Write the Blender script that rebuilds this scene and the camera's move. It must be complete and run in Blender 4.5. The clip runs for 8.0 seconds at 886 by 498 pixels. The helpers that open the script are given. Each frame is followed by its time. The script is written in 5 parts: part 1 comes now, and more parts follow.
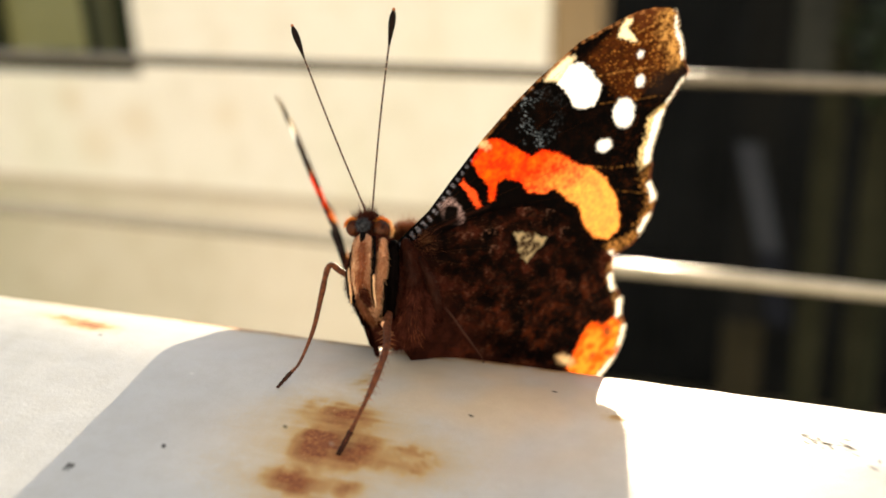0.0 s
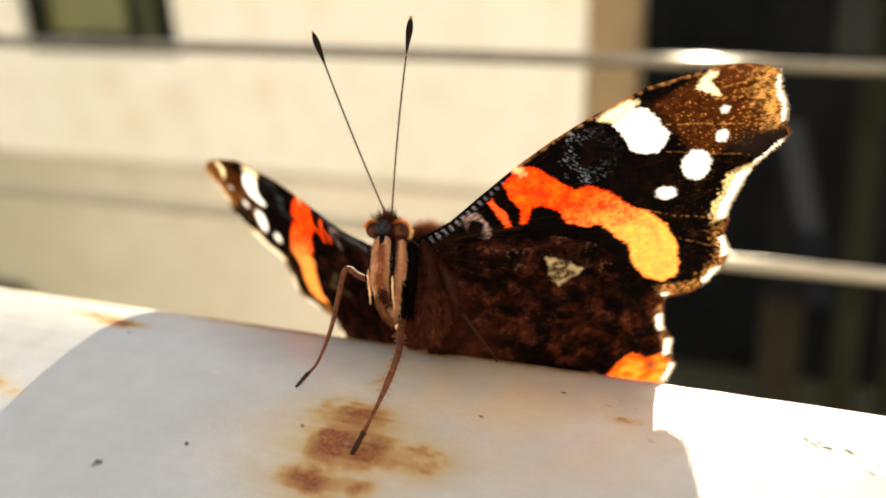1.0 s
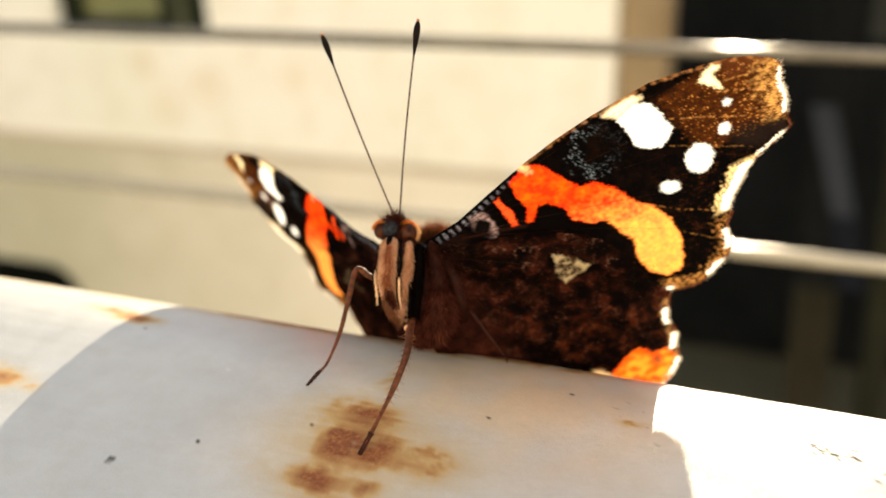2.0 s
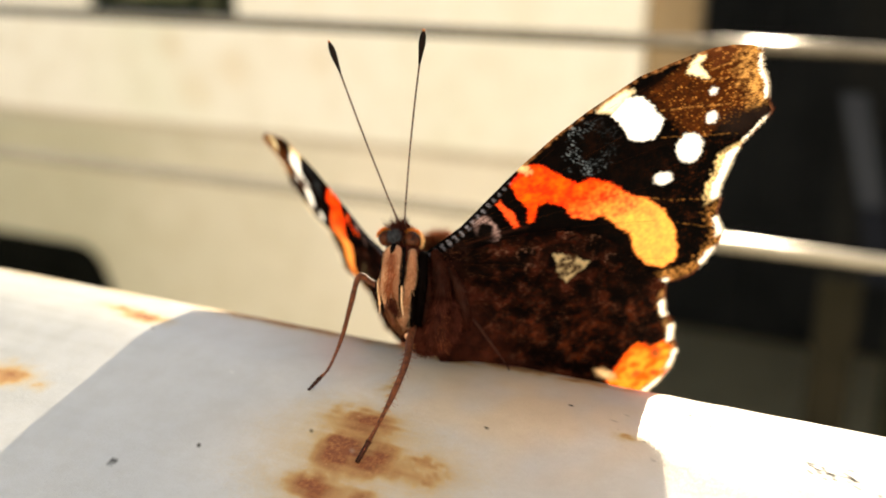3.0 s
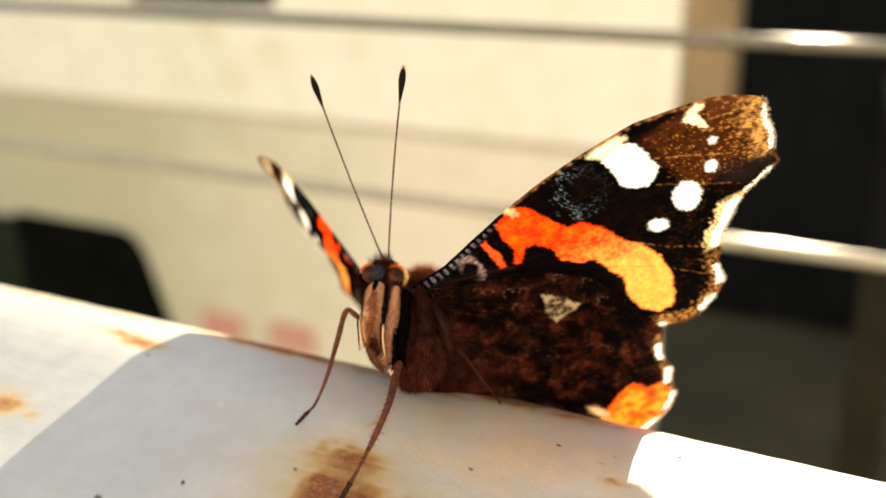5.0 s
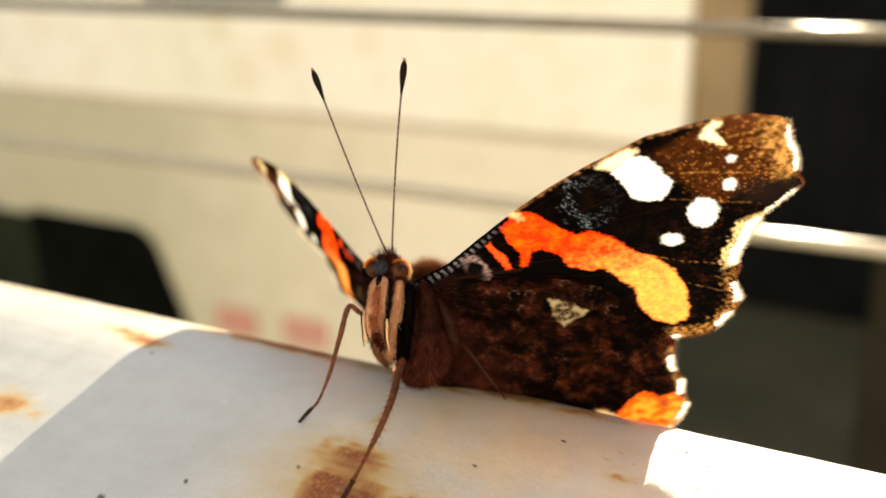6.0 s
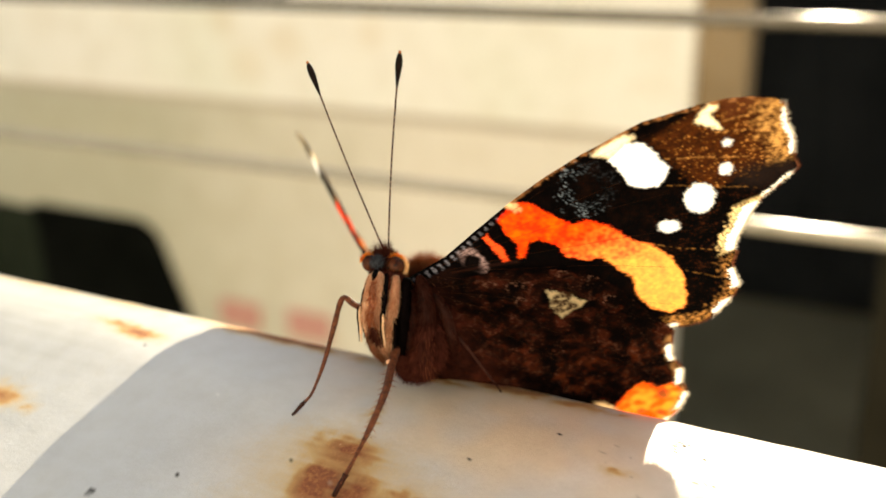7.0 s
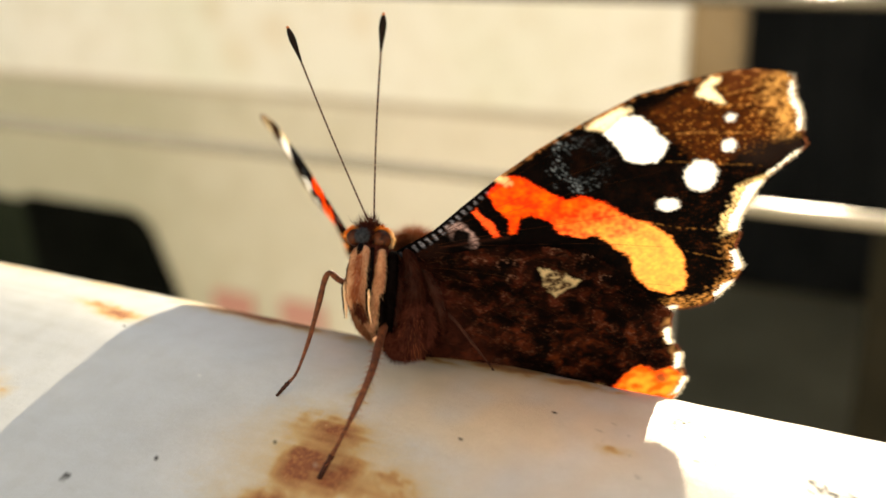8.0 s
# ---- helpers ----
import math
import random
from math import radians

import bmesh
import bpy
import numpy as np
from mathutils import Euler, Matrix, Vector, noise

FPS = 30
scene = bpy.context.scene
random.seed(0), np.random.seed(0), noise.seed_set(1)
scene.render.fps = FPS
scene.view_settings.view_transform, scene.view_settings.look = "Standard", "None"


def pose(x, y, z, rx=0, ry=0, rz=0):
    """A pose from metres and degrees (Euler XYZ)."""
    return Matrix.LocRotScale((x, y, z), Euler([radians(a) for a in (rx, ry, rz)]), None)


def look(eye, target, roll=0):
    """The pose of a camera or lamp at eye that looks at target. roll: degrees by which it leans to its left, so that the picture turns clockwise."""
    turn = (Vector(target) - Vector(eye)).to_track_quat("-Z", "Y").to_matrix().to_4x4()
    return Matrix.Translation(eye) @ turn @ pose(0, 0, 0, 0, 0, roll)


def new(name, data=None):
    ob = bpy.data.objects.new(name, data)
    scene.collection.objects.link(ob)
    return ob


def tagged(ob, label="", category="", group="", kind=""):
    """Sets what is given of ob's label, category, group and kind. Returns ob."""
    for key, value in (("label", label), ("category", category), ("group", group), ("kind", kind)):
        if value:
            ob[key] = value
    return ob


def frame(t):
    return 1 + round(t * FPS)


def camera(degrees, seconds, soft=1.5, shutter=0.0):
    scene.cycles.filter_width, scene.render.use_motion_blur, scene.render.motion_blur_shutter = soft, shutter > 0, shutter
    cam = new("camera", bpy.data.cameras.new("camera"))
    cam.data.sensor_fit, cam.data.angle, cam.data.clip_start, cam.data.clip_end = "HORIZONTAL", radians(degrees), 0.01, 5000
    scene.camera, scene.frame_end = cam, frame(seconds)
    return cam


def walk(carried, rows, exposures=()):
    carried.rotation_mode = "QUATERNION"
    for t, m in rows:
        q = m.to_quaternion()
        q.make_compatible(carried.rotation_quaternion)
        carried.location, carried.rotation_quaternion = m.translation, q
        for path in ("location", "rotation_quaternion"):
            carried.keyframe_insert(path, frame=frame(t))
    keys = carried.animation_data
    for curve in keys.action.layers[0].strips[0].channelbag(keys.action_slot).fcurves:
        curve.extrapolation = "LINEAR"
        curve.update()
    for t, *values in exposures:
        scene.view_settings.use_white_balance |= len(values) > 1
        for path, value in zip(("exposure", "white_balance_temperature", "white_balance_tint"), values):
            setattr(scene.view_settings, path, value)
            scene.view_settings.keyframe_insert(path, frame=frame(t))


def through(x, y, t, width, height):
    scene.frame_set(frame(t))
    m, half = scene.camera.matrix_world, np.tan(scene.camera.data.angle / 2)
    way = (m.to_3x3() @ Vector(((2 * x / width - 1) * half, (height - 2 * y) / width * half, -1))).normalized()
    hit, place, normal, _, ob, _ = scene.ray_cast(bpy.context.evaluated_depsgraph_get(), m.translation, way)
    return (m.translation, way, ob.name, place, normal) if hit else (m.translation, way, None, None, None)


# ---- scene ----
# Lengths in metres. The white rail's axis lies along x at z = RAIL_Z, y = 0.
RAIL_Z = 1.10
RAIL_R = 0.02415
RAIL_FLAT = 11.0      # degrees from the top at which the front turns flat

# ---- camera ----
cam = camera(48.0, 8.0, soft=1.7)
cam.data.dof.use_dof = True
cam.data.dof.focus_distance = 0.0752
cam.data.dof.aperture_fstop = 23.0

# seconds; x, y, z in cm from the rail's axis; yaw, pitch, roll
PATH = [
    (0.0, 2.805, -6.917, 5.244, 19.228, -13.738, 0.761),
    (0.2, 2.807, -6.996, 5.210, 19.750, -14.021, 0.787),
    (0.5, 2.841, -7.070, 5.332, 20.569, -14.471, 0.545),
    (1.0, 3.047, -6.999, 5.508, 21.498, -15.068, 0.200),
    (2.5, 3.224, -6.902, 5.728, 24.103, -16.546, 0.276),
    (3.0, 3.341, -6.822, 5.857, 24.781, -17.032, 0.529),
    (3.5, 3.585, -6.643, 6.063, 25.529, -17.326, 0.292),
    (3.7, 3.664, -6.542, 6.130, 25.792, -17.470, 0.220),
    (4.0, 3.703, -6.516, 6.126, 26.187, -17.555, 0.087),
    (4.5, 3.664, -6.499, 6.147, 26.640, -17.789, 0.142),
    (5.0, 3.605, -6.429, 6.216, 27.133, -17.995, -0.037),
    (6.5, 3.667, -6.282, 6.198, 28.116, -18.593, -1.033),
    (7.0, 3.670, -6.205, 6.154, 28.205, -18.774, -0.986),
    (7.5, 3.679, -6.056, 6.010, 27.949, -18.948, -1.165),
    (8.0, 3.581, -5.970, 5.931, 27.825, -19.371, -1.306),
]
walk(cam, [(t, pose(x / 100, y / 100, RAIL_Z + z / 100, 90 + pitch, 0, yaw) @ pose(0, 0, 0, 0, 0, roll))
           for t, x, y, z, yaw, pitch, roll in PATH],
     exposures=[(0.0, 1.25, 7900, 11), (4.5, 1.31, 8000, 10), (6.5, 1.27, 8100, 9), (8.0, 1.18, 8100, 9)])

# ---- light ----
SUN_ELEVATION = 20.0
SUN_SIDE = -7.4
world = bpy.data.worlds.new("sky")
scene.world = world
world.use_nodes = True
sky = world.node_tree.nodes.new("ShaderNodeTexSky")
sky.sky_type = "NISHITA"
sky.sun_disc = False
sky.sun_elevation = radians(SUN_ELEVATION)
sky.sun_rotation = radians(SUN_SIDE)
world.node_tree.links.new(sky.outputs[0], world.node_tree.nodes["Background"].inputs[0])
world.node_tree.nodes["Background"].inputs[1].default_value = 0.10
sun_data = bpy.data.lights.new("sun", "SUN")
sun_data.energy, sun_data.angle, sun_data.color = 5.0, radians(0.5), (1.0, 0.92, 0.78)
sun = new("sun", sun_data)
sun_way = Vector((math.sin(radians(SUN_SIDE)) * math.cos(radians(SUN_ELEVATION)),
                  math.cos(radians(SUN_SIDE)) * math.cos(radians(SUN_ELEVATION)), math.sin(radians(SUN_ELEVATION))))
sun.matrix_world = look(Vector((0, 0, 1)) + 20 * sun_way, (0, 0, 1))


# ---- materials ----
def material(name):
    """A node material: its tree, its shader node and a maker of linked nodes."""
    m = bpy.data.materials.new(name)
    m.use_nodes = True
    return m, m.node_tree, m.node_tree.nodes["Principled BSDF"]


def node(tree, kind, links=(), **values):
    n = tree.nodes.new(kind)
    for key, value in values.items():
        if key.startswith("in"):
            n.inputs[int(key[2:])].default_value = value
        elif key == "blend":
            n.blend_type = value
        elif key == "data":
            n.data_type = value
        elif key == "operation":
            n.operation = value
        elif key == "attribute":
            n.attribute_name = value
    for socket, index in links:
        tree.links.new(socket, n.inputs[index])
    return n


def noise_at(tree, scale, detail=4.0, rough=0.6, coords=None):
    n = node(tree, "ShaderNodeTexNoise")
    if coords is None:
        coords = node(tree, "ShaderNodeTexCoord").outputs["Object"]
    tree.links.new(coords, n.inputs["Vector"])
    n.inputs["Scale"].default_value, n.inputs["Detail"].default_value, n.inputs["Roughness"].default_value = scale, detail, rough
    return n.outputs["Fac"]


def ramp(tree, fac, *stops):
    r = tree.nodes.new("ShaderNodeValToRGB")
    while len(r.color_ramp.elements) < len(stops):
        r.color_ramp.elements.new(0.5)
    for e, (at, c) in zip(r.color_ramp.elements, stops):
        e.position, e.color = at, (*c, 1.0)
    tree.links.new(fac, r.inputs[0])
    return r.outputs[0]


def mix(tree, fac, a, b, blend="MIX"):
    m = tree.nodes.new("ShaderNodeMix")
    m.data_type, m.blend_type = "RGBA", blend
    for value, index in ((fac, 0), (a, 6), (b, 7)):
        if isinstance(value, (int, float)):
            m.inputs[index].default_value = value
        elif isinstance(value, tuple):
            m.inputs[index].default_value = (*value, 1.0)
        else:
            tree.links.new(value, m.inputs[index])
    return m.outputs[2]


def bumped(tree, shader, height, distance, strength=1.0):
    b = tree.nodes.new("ShaderNodeBump")
    b.inputs["Strength"].default_value, b.inputs["Distance"].default_value = strength, distance
    tree.links.new(height, b.inputs["Height"])
    tree.links.new(b.outputs[0], shader.inputs["Normal"])


def mottled(name, low, high, scale, rough=0.6, fine=0.0, bump=0.0, metal=0.0, specular=0.5):
    """A surface of two tones at two scales, with a fine relief."""
    m, t, s = material(name)
    a = noise_at(t, scale)
    b = noise_at(t, scale * 9, 6.0, 0.7)
    c = ramp(t, a, (0.3, low), (0.7, high))
    g = ramp(t, b, (0.3, (0.72, 0.72, 0.72)), (0.7, (1.0, 1.0, 1.0)))
    t.links.new(mix(t, fine, c, g, "MULTIPLY"), s.inputs["Base Color"])
    s.inputs["Roughness"].default_value, s.inputs["Metallic"].default_value = rough, metal
    s.inputs["Specular IOR Level"].default_value = specular
    if bump:
        bumped(t, s, b, bump)
    return m


def make_rail_paint():
    m, t, s = material("weathered_white_paint")
    rust = node(t, "ShaderNodeAttribute", attribute="rust").outputs["Fac"]
    speck = node(t, "ShaderNodeAttribute", attribute="speck").outputs["Fac"]
    broad = noise_at(t, 55.0, 3.0)
    grime = noise_at(t, 420.0, 6.0, 0.7)
    fine = noise_at(t, 2600.0, 6.0, 0.75)
    paint = ramp(t, broad, (0.3, (0.55, 0.565, 0.57)), (0.7, (0.63, 0.645, 0.645)))
    paint = mix(t, 0.5, paint, ramp(t, grime, (0.35, (0.88, 0.86, 0.82)), (0.6, (1.0, 1.0, 1.0))), "MULTIPLY")
    # warm tint: rust staining and light from the wings painted together
    wash = node(t, "ShaderNodeAttribute", attribute="wash").outputs["Fac"]
    dim_streaks = node(t, "ShaderNodeAttribute", attribute="grime").outputs["Fac"]
    paint = mix(t, wash, paint, mix(t, 1.0, paint, (1.27, 0.98, 0.68), "MULTIPLY"))
    paint = mix(t, dim_streaks, paint, mix(t, 1.0, paint, (0.80, 0.80, 0.77), "MULTIPLY"))
    rim = ramp(t, fine, (0.3, (0.48, 0.22, 0.050)), (0.7, (0.62, 0.37, 0.12)))
    core = ramp(t, fine, (0.3, (0.17, 0.046, 0.014)), (0.52, (0.31, 0.100, 0.034)), (0.66, (0.46, 0.19, 0.06)), (0.74, (0.66, 0.48, 0.32)))
    ragged = node(t, "ShaderNodeMath", [(rust, 0)], operation="ADD")
    shifted = node(t, "ShaderNodeMath", [(fine, 0)], operation="MULTIPLY_ADD", in1=0.30, in2=-0.15)
    t.links.new(shifted.outputs[0], ragged.inputs[1])
    inner = ramp(t, ragged.outputs[0], (0.34, (0.0, 0.0, 0.0)), (0.72, (1.0, 1.0, 1.0)))
    outer = ramp(t, ragged.outputs[0], (0.05, (0.0, 0.0, 0.0)), (0.36, (0.92, 0.92, 0.92)))
    ochre = ramp(t, fine, (0.3, (0.52, 0.36, 0.14)), (0.7, (0.66, 0.50, 0.25)))
    rim = mix(t, ramp(t, ragged.outputs[0], (0.18, (0.0, 0.0, 0.0)), (0.46, (1.0, 1.0, 1.0))), ochre, rim)
    colour = mix(t, outer, paint, rim)
    colour = mix(t, inner, colour, core)
    colour = mix(t, ramp(t, speck, (0.10, (0.0, 0.0, 0.0)), (0.80, (1.0, 1.0, 1.0))), colour, (0.014, 0.011, 0.009))
    chip = node(t, "ShaderNodeAttribute", attribute="chip").outputs["Fac"]
    colour = mix(t, chip, colour, (0.86, 0.85, 0.80))
    t.links.new(colour, s.inputs["Base Color"])
    gloss = ramp(t, ragged.outputs[0], (0.1, (0.36, 0.36, 0.36)), (0.5, (0.85, 0.85, 0.85)))
    t.links.new(gloss, s.inputs["Roughness"])
    t.links.new(ramp(t, speck, (0.0, (0.5, 0.5, 0.5)), (0.35, (0.02, 0.02, 0.02))), s.inputs["Specular IOR Level"])
    lumps = mix(t, 0.5, grime, fine)
    bumped(t, s, lumps, 0.00012, 0.6)
    return m


def make_stained_paint():
    """Cream paint, greener and paler in broad patches, with a few faint brown runs."""
    m, t, s = material("cream_wall_paint")
    place = node(t, "ShaderNodeTexCoord").outputs["Object"]
    broad = noise_at(t, 3.2, 3.0, 0.5, place)
    c = ramp(t, broad, (0.32, (0.85, 0.85, 0.725)), (0.50, (0.91, 0.885, 0.795)), (0.68, (0.93, 0.895, 0.81)))
    blots = noise_at(t, 22.0, 4.0, 0.6, place)
    c = mix(t, 0.5, c, ramp(t, blots, (0.30, (0.86, 0.82, 0.74)), (0.55, (1.0, 1.0, 1.0))), "MULTIPLY")
    for x, z, size in ((-0.820, -0.066, 0.030), (-0.726, -0.092, 0.034), (-0.79, -0.120, 0.04), (-0.60, -0.075, 0.03)):
        away = t.nodes.new("ShaderNodeVectorMath")
        away.operation = "DISTANCE"
        t.links.new(place, away.inputs[0])
        away.inputs[1].default_value = (x, 0.953, RAIL_Z + z)
        fade = node(t, "ShaderNodeMapRange", [(away.outputs["Value"], 0)], in1=size * 0.2, in2=size, in3=0.55, in4=0.0)
        c = mix(t, fade.outputs[0], c, mix(t, 1.0, c, (0.88, 0.79, 0.66), "MULTIPLY"))
    t.links.new(c, s.inputs["Base Color"])
    s.inputs["Roughness"].default_value = 0.7
    bumped(t, s, blots, 0.0006)
    return m


def make_falloff_paint():
    """Cream paint with light falloff painted in: darker olive by the hatch, brighter along."""
    m, t, s = material("falloff_cream_paint")
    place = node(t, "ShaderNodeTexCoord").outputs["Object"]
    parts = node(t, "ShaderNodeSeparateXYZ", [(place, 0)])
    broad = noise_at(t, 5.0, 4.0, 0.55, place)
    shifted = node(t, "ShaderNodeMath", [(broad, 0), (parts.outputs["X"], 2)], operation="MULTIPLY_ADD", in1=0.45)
    brighter = node(t, "ShaderNodeMapRange", [(shifted.outputs[0], 0)], in1=-0.78, in2=-0.28, in3=0.0, in4=1.0)
    c = mix(t, brighter.outputs[0], (0.53, 0.505, 0.375), (0.82, 0.755, 0.635))
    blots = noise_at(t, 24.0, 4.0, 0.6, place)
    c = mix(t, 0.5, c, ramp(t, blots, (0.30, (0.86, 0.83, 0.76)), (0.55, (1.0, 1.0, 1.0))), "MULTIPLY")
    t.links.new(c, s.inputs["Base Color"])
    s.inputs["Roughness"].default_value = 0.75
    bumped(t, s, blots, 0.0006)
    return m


def make_wing_scales():
    """Thin wing membrane: scales that scatter light back and let it through in their own colour."""
    m, t, s = material("wing_scales")
    t.nodes.remove(s)
    out = t.nodes["Material Output"]
    colour = node(t, "ShaderNodeVertexColor")
    colour.layer_name = "scales"
    grain = noise_at(t, 5200.0, 3.0, 0.7)
    tone = ramp(t, grain, (0.25, (0.45, 0.45, 0.45)), (0.5, (0.95, 0.95, 0.95)), (0.8, (1.25, 1.25, 1.25)))
    c = mix(t, 0.32, colour.outputs[0], tone, "MULTIPLY")
    back = node(t, "ShaderNodeBsdfDiffuse", [(c, 0)])
    thru = node(t, "ShaderNodeBsdfTranslucent", [(c, 0)])
    both = node(t, "ShaderNodeMixShader", [(colour.outputs[1], 0), (back.outputs[0], 1), (thru.outputs[0], 2)])
    gloss = node(t, "ShaderNodeBsdfGlossy", in1=0.45)
    gloss.inputs[0].default_value = (0.5, 0.45, 0.4, 1)
    top = node(t, "ShaderNodeMixShader", [(both.outputs[0], 1), (gloss.outputs[0], 2)], in0=0.002)
    b = node(t, "ShaderNodeBump", [(grain, 3)], in0=0.5, in1=0.00005)
    for n in (back, thru, gloss):
        t.links.new(b.outputs[0], n.inputs["Normal"])
    t.links.new(top.outputs[0], out.inputs["Surface"])
    return m


def make_hair(name, low, high, through=0.35):
    """Fine hair and scales, a little translucent, whose tone differs from strand to strand."""
    m, t, s = material(name)
    t.nodes.remove(s)
    r = node(t, "ShaderNodeNewGeometry").outputs["Random Per Island"]
    patchy = noise_at(t, 1300.0, 3.0, 0.6)
    tone = node(t, "ShaderNodeMath", [(patchy, 0)], operation="MULTIPLY_ADD", in1=1.7, in2=-0.60)
    both_tones = node(t, "ShaderNodeMath", [(r, 0), (tone.outputs[0], 1)], operation="ADD")
    half = node(t, "ShaderNodeMath", [(both_tones.outputs[0], 0)], operation="MULTIPLY", in1=0.60)
    c = ramp(t, half.outputs[0], (0.0, low), (1.0, high))
    back = node(t, "ShaderNodeBsdfDiffuse", [(c, 0)])
    thru = node(t, "ShaderNodeBsdfTranslucent", [(c, 0)])
    both = node(t, "ShaderNodeMixShader", [(back.outputs[0], 1), (thru.outputs[0], 2)], in0=through)
    t.links.new(both.outputs[0], t.nodes["Material Output"].inputs["Surface"])
    return m


RAIL_PAINT = make_rail_paint()
SCALES = make_wing_scales()
HAIR_DARK = make_hair("dark_brown_hair", (0.008, 0.0019, 0.0014), (0.150, 0.041, 0.027))
HAIR_ROOT = make_hair("dark_wing_root_hair", (0.008, 0.0022, 0.0016), (0.075, 0.022, 0.014), 0.15)
HAIR_BROWN = make_hair("soft_brown_hair", (0.20, 0.070, 0.032), (0.60, 0.28, 0.15), 0.75)
HAIR_RED = make_hair("red_brown_hair", (0.28, 0.066, 0.026), (0.72, 0.26, 0.115), 0.45)
HAIR_CREAM = make_hair("cream_pink_hair", (0.54, 0.215, 0.105), (0.98, 0.70, 0.46), 0.6)
RIM_CREAM = make_hair("cream_eye_rim", (0.90, 0.66, 0.40), (0.95, 0.75, 0.50), 0.8)
HAIR_WHITE = make_hair("white_fringe_scales", (0.70, 0.62, 0.48), (0.92, 0.89, 0.82), 0.55)
HAIR_TAN = make_hair("tan_hair", (0.24, 0.065, 0.024), (0.80, 0.40, 0.21))
HAIR_MAUVE = make_hair("mauve_brown_hair", (0.003, 0.0008, 0.0007), (0.200, 0.056, 0.038), 0.3)
RIM_GOLD = make_hair("gold_eye_rim", (0.75, 0.26, 0.05), (0.95, 0.55, 0.16), 0.8)
HAIR_BLACK = make_hair("black_hair", (0.001, 0.0008, 0.0008), (0.006, 0.003, 0.002), 0.2)
SKIN_DARK = mottled("dark_brown_cuticle", (0.014, 0.0045, 0.0028), (0.055, 0.016, 0.009), 900.0, 0.7, 0.6, 0.00005, 0.0, 0.15)
LEG_BROWN = mottled("brown_leg_cuticle", (0.038, 0.010, 0.004), (0.24, 0.070, 0.026), 3400.0, 0.5, 0.9, 0.00008, 0.0, 0.25)
CLUB_BLACK = mottled("black_antenna_cuticle", (0.003, 0.002, 0.0015), (0.012, 0.006, 0.004), 2500.0, 0.7, 0.5, 0.0, 0.0, 0.08)
CLUB_TIP = mottled("orange_antenna_tip", (0.35, 0.10, 0.03), (0.55, 0.2, 0.06), 2500.0, 0.5, 0.5)
ANTENNA_BAND = mottled("pale_antenna_ring", (0.32, 0.22, 0.15), (0.5, 0.38, 0.27), 2500.0, 0.5, 0.5)
EYE_BROWN = mottled("brown_compound_eye", (0.0018, 0.0007, 0.0005), (0.105, 0.026, 0.006), 2000.0, 0.30, 0.6, 0.00003, 0.0, 0.14)
SKIN_CREAM = mottled("cream_scaled_cuticle", (0.64, 0.29, 0.15), (0.90, 0.55, 0.33), 800.0, 0.7, 0.5)
SKIN_PALE = mottled("pale_cream_cuticle", (0.72, 0.44, 0.26), (0.90, 0.66, 0.44), 800.0, 0.6, 0.4)
SKIN_RED = mottled("red_brown_scaled_cuticle", (0.24, 0.065, 0.028), (0.42, 0.15, 0.075), 900.0, 0.7, 0.5)
SKIN_BLACK = mottled("black_body_cuticle", (0.001, 0.001, 0.001), (0.004, 0.002, 0.002), 900.0, 0.9, 0.5, 0.0, 0.0, 0.05)
FACE_GREY = mottled("blue_grey_face_scales", (0.006, 0.007, 0.010), (0.085, 0.090, 0.108), 3600.0, 0.75, 0.5, 0.0, 0.0, 0.15)
VEIN = mottled("dark_wing_vein", (0.006, 0.0025, 0.0015), (0.035, 0.012, 0.005), 1500.0, 0.9, 0.5, 0.0, 0.0, 0.03)
WALL_FALLOFF = make_falloff_paint()
CREAM_WALL = make_stained_paint()
BEAD_OLIVE = mottled("olive_bead_paint", (0.05, 0.055, 0.022), (0.09, 0.09, 0.04), 20.0, 0.7, 0.4)
GROOVE = mottled("dirty_groove", (0.50, 0.43, 0.33), (0.62, 0.55, 0.43), 12.0, 0.8, 0.5)
EDGE_WOOD = mottled("weathered_edge_wood", (0.25, 0.175, 0.095), (0.38, 0.28, 0.17), 14.0, 0.8, 0.5, 0.001, 0.0, 0.2)
WIRE_STEEL = mottled("galvanised_wire", (0.15, 0.132, 0.102), (0.22, 0.195, 0.155), 160.0, 0.16, 0.4, 0.0, 0.35)
WIRE_WHITE = mottled("pale_wire_coating", (0.40, 0.36, 0.28), (0.50, 0.45, 0.36), 160.0, 0.22, 0.4, 0.0, 0.2)
GLASS_DARK = mottled("dark_window_glass", (0.13, 0.14, 0.06), (0.22, 0.22, 0.10), 5.0, 0.25, 0.3)
FRAME_DARK = mottled("dark_green_frame_paint", (0.012, 0.016, 0.009), (0.024, 0.030, 0.018), 20.0, 0.8, 0.4, 0.0, 0.0, 0.06)
HOLE_BLACK = mottled("black_rubber", (0.0022, 0.0026, 0.0018), (0.006, 0.0066, 0.005), 25.0, 0.9, 0.4, 0.0, 0.0, 0.03)
RED_PAINT = mottled("faded_red_paint", (0.60, 0.28, 0.22), (0.68, 0.36, 0.30), 30.0, 0.6, 0.4)
# backdrop boards and posts: shade is put into these near-black colours
BOARD_DARK = mottled("shade_dark_boards", (0.0042, 0.0048, 0.0050), (0.0125, 0.0132, 0.0132), 3.0, 0.9, 0.5, 0.001, 0.0, 0.1)
POST_BLUE = mottled("blue_grey_post_paint", (0.022, 0.027, 0.039), (0.036, 0.043, 0.058), 12.0, 0.7, 0.5, 0.0, 0.0, 0.2)
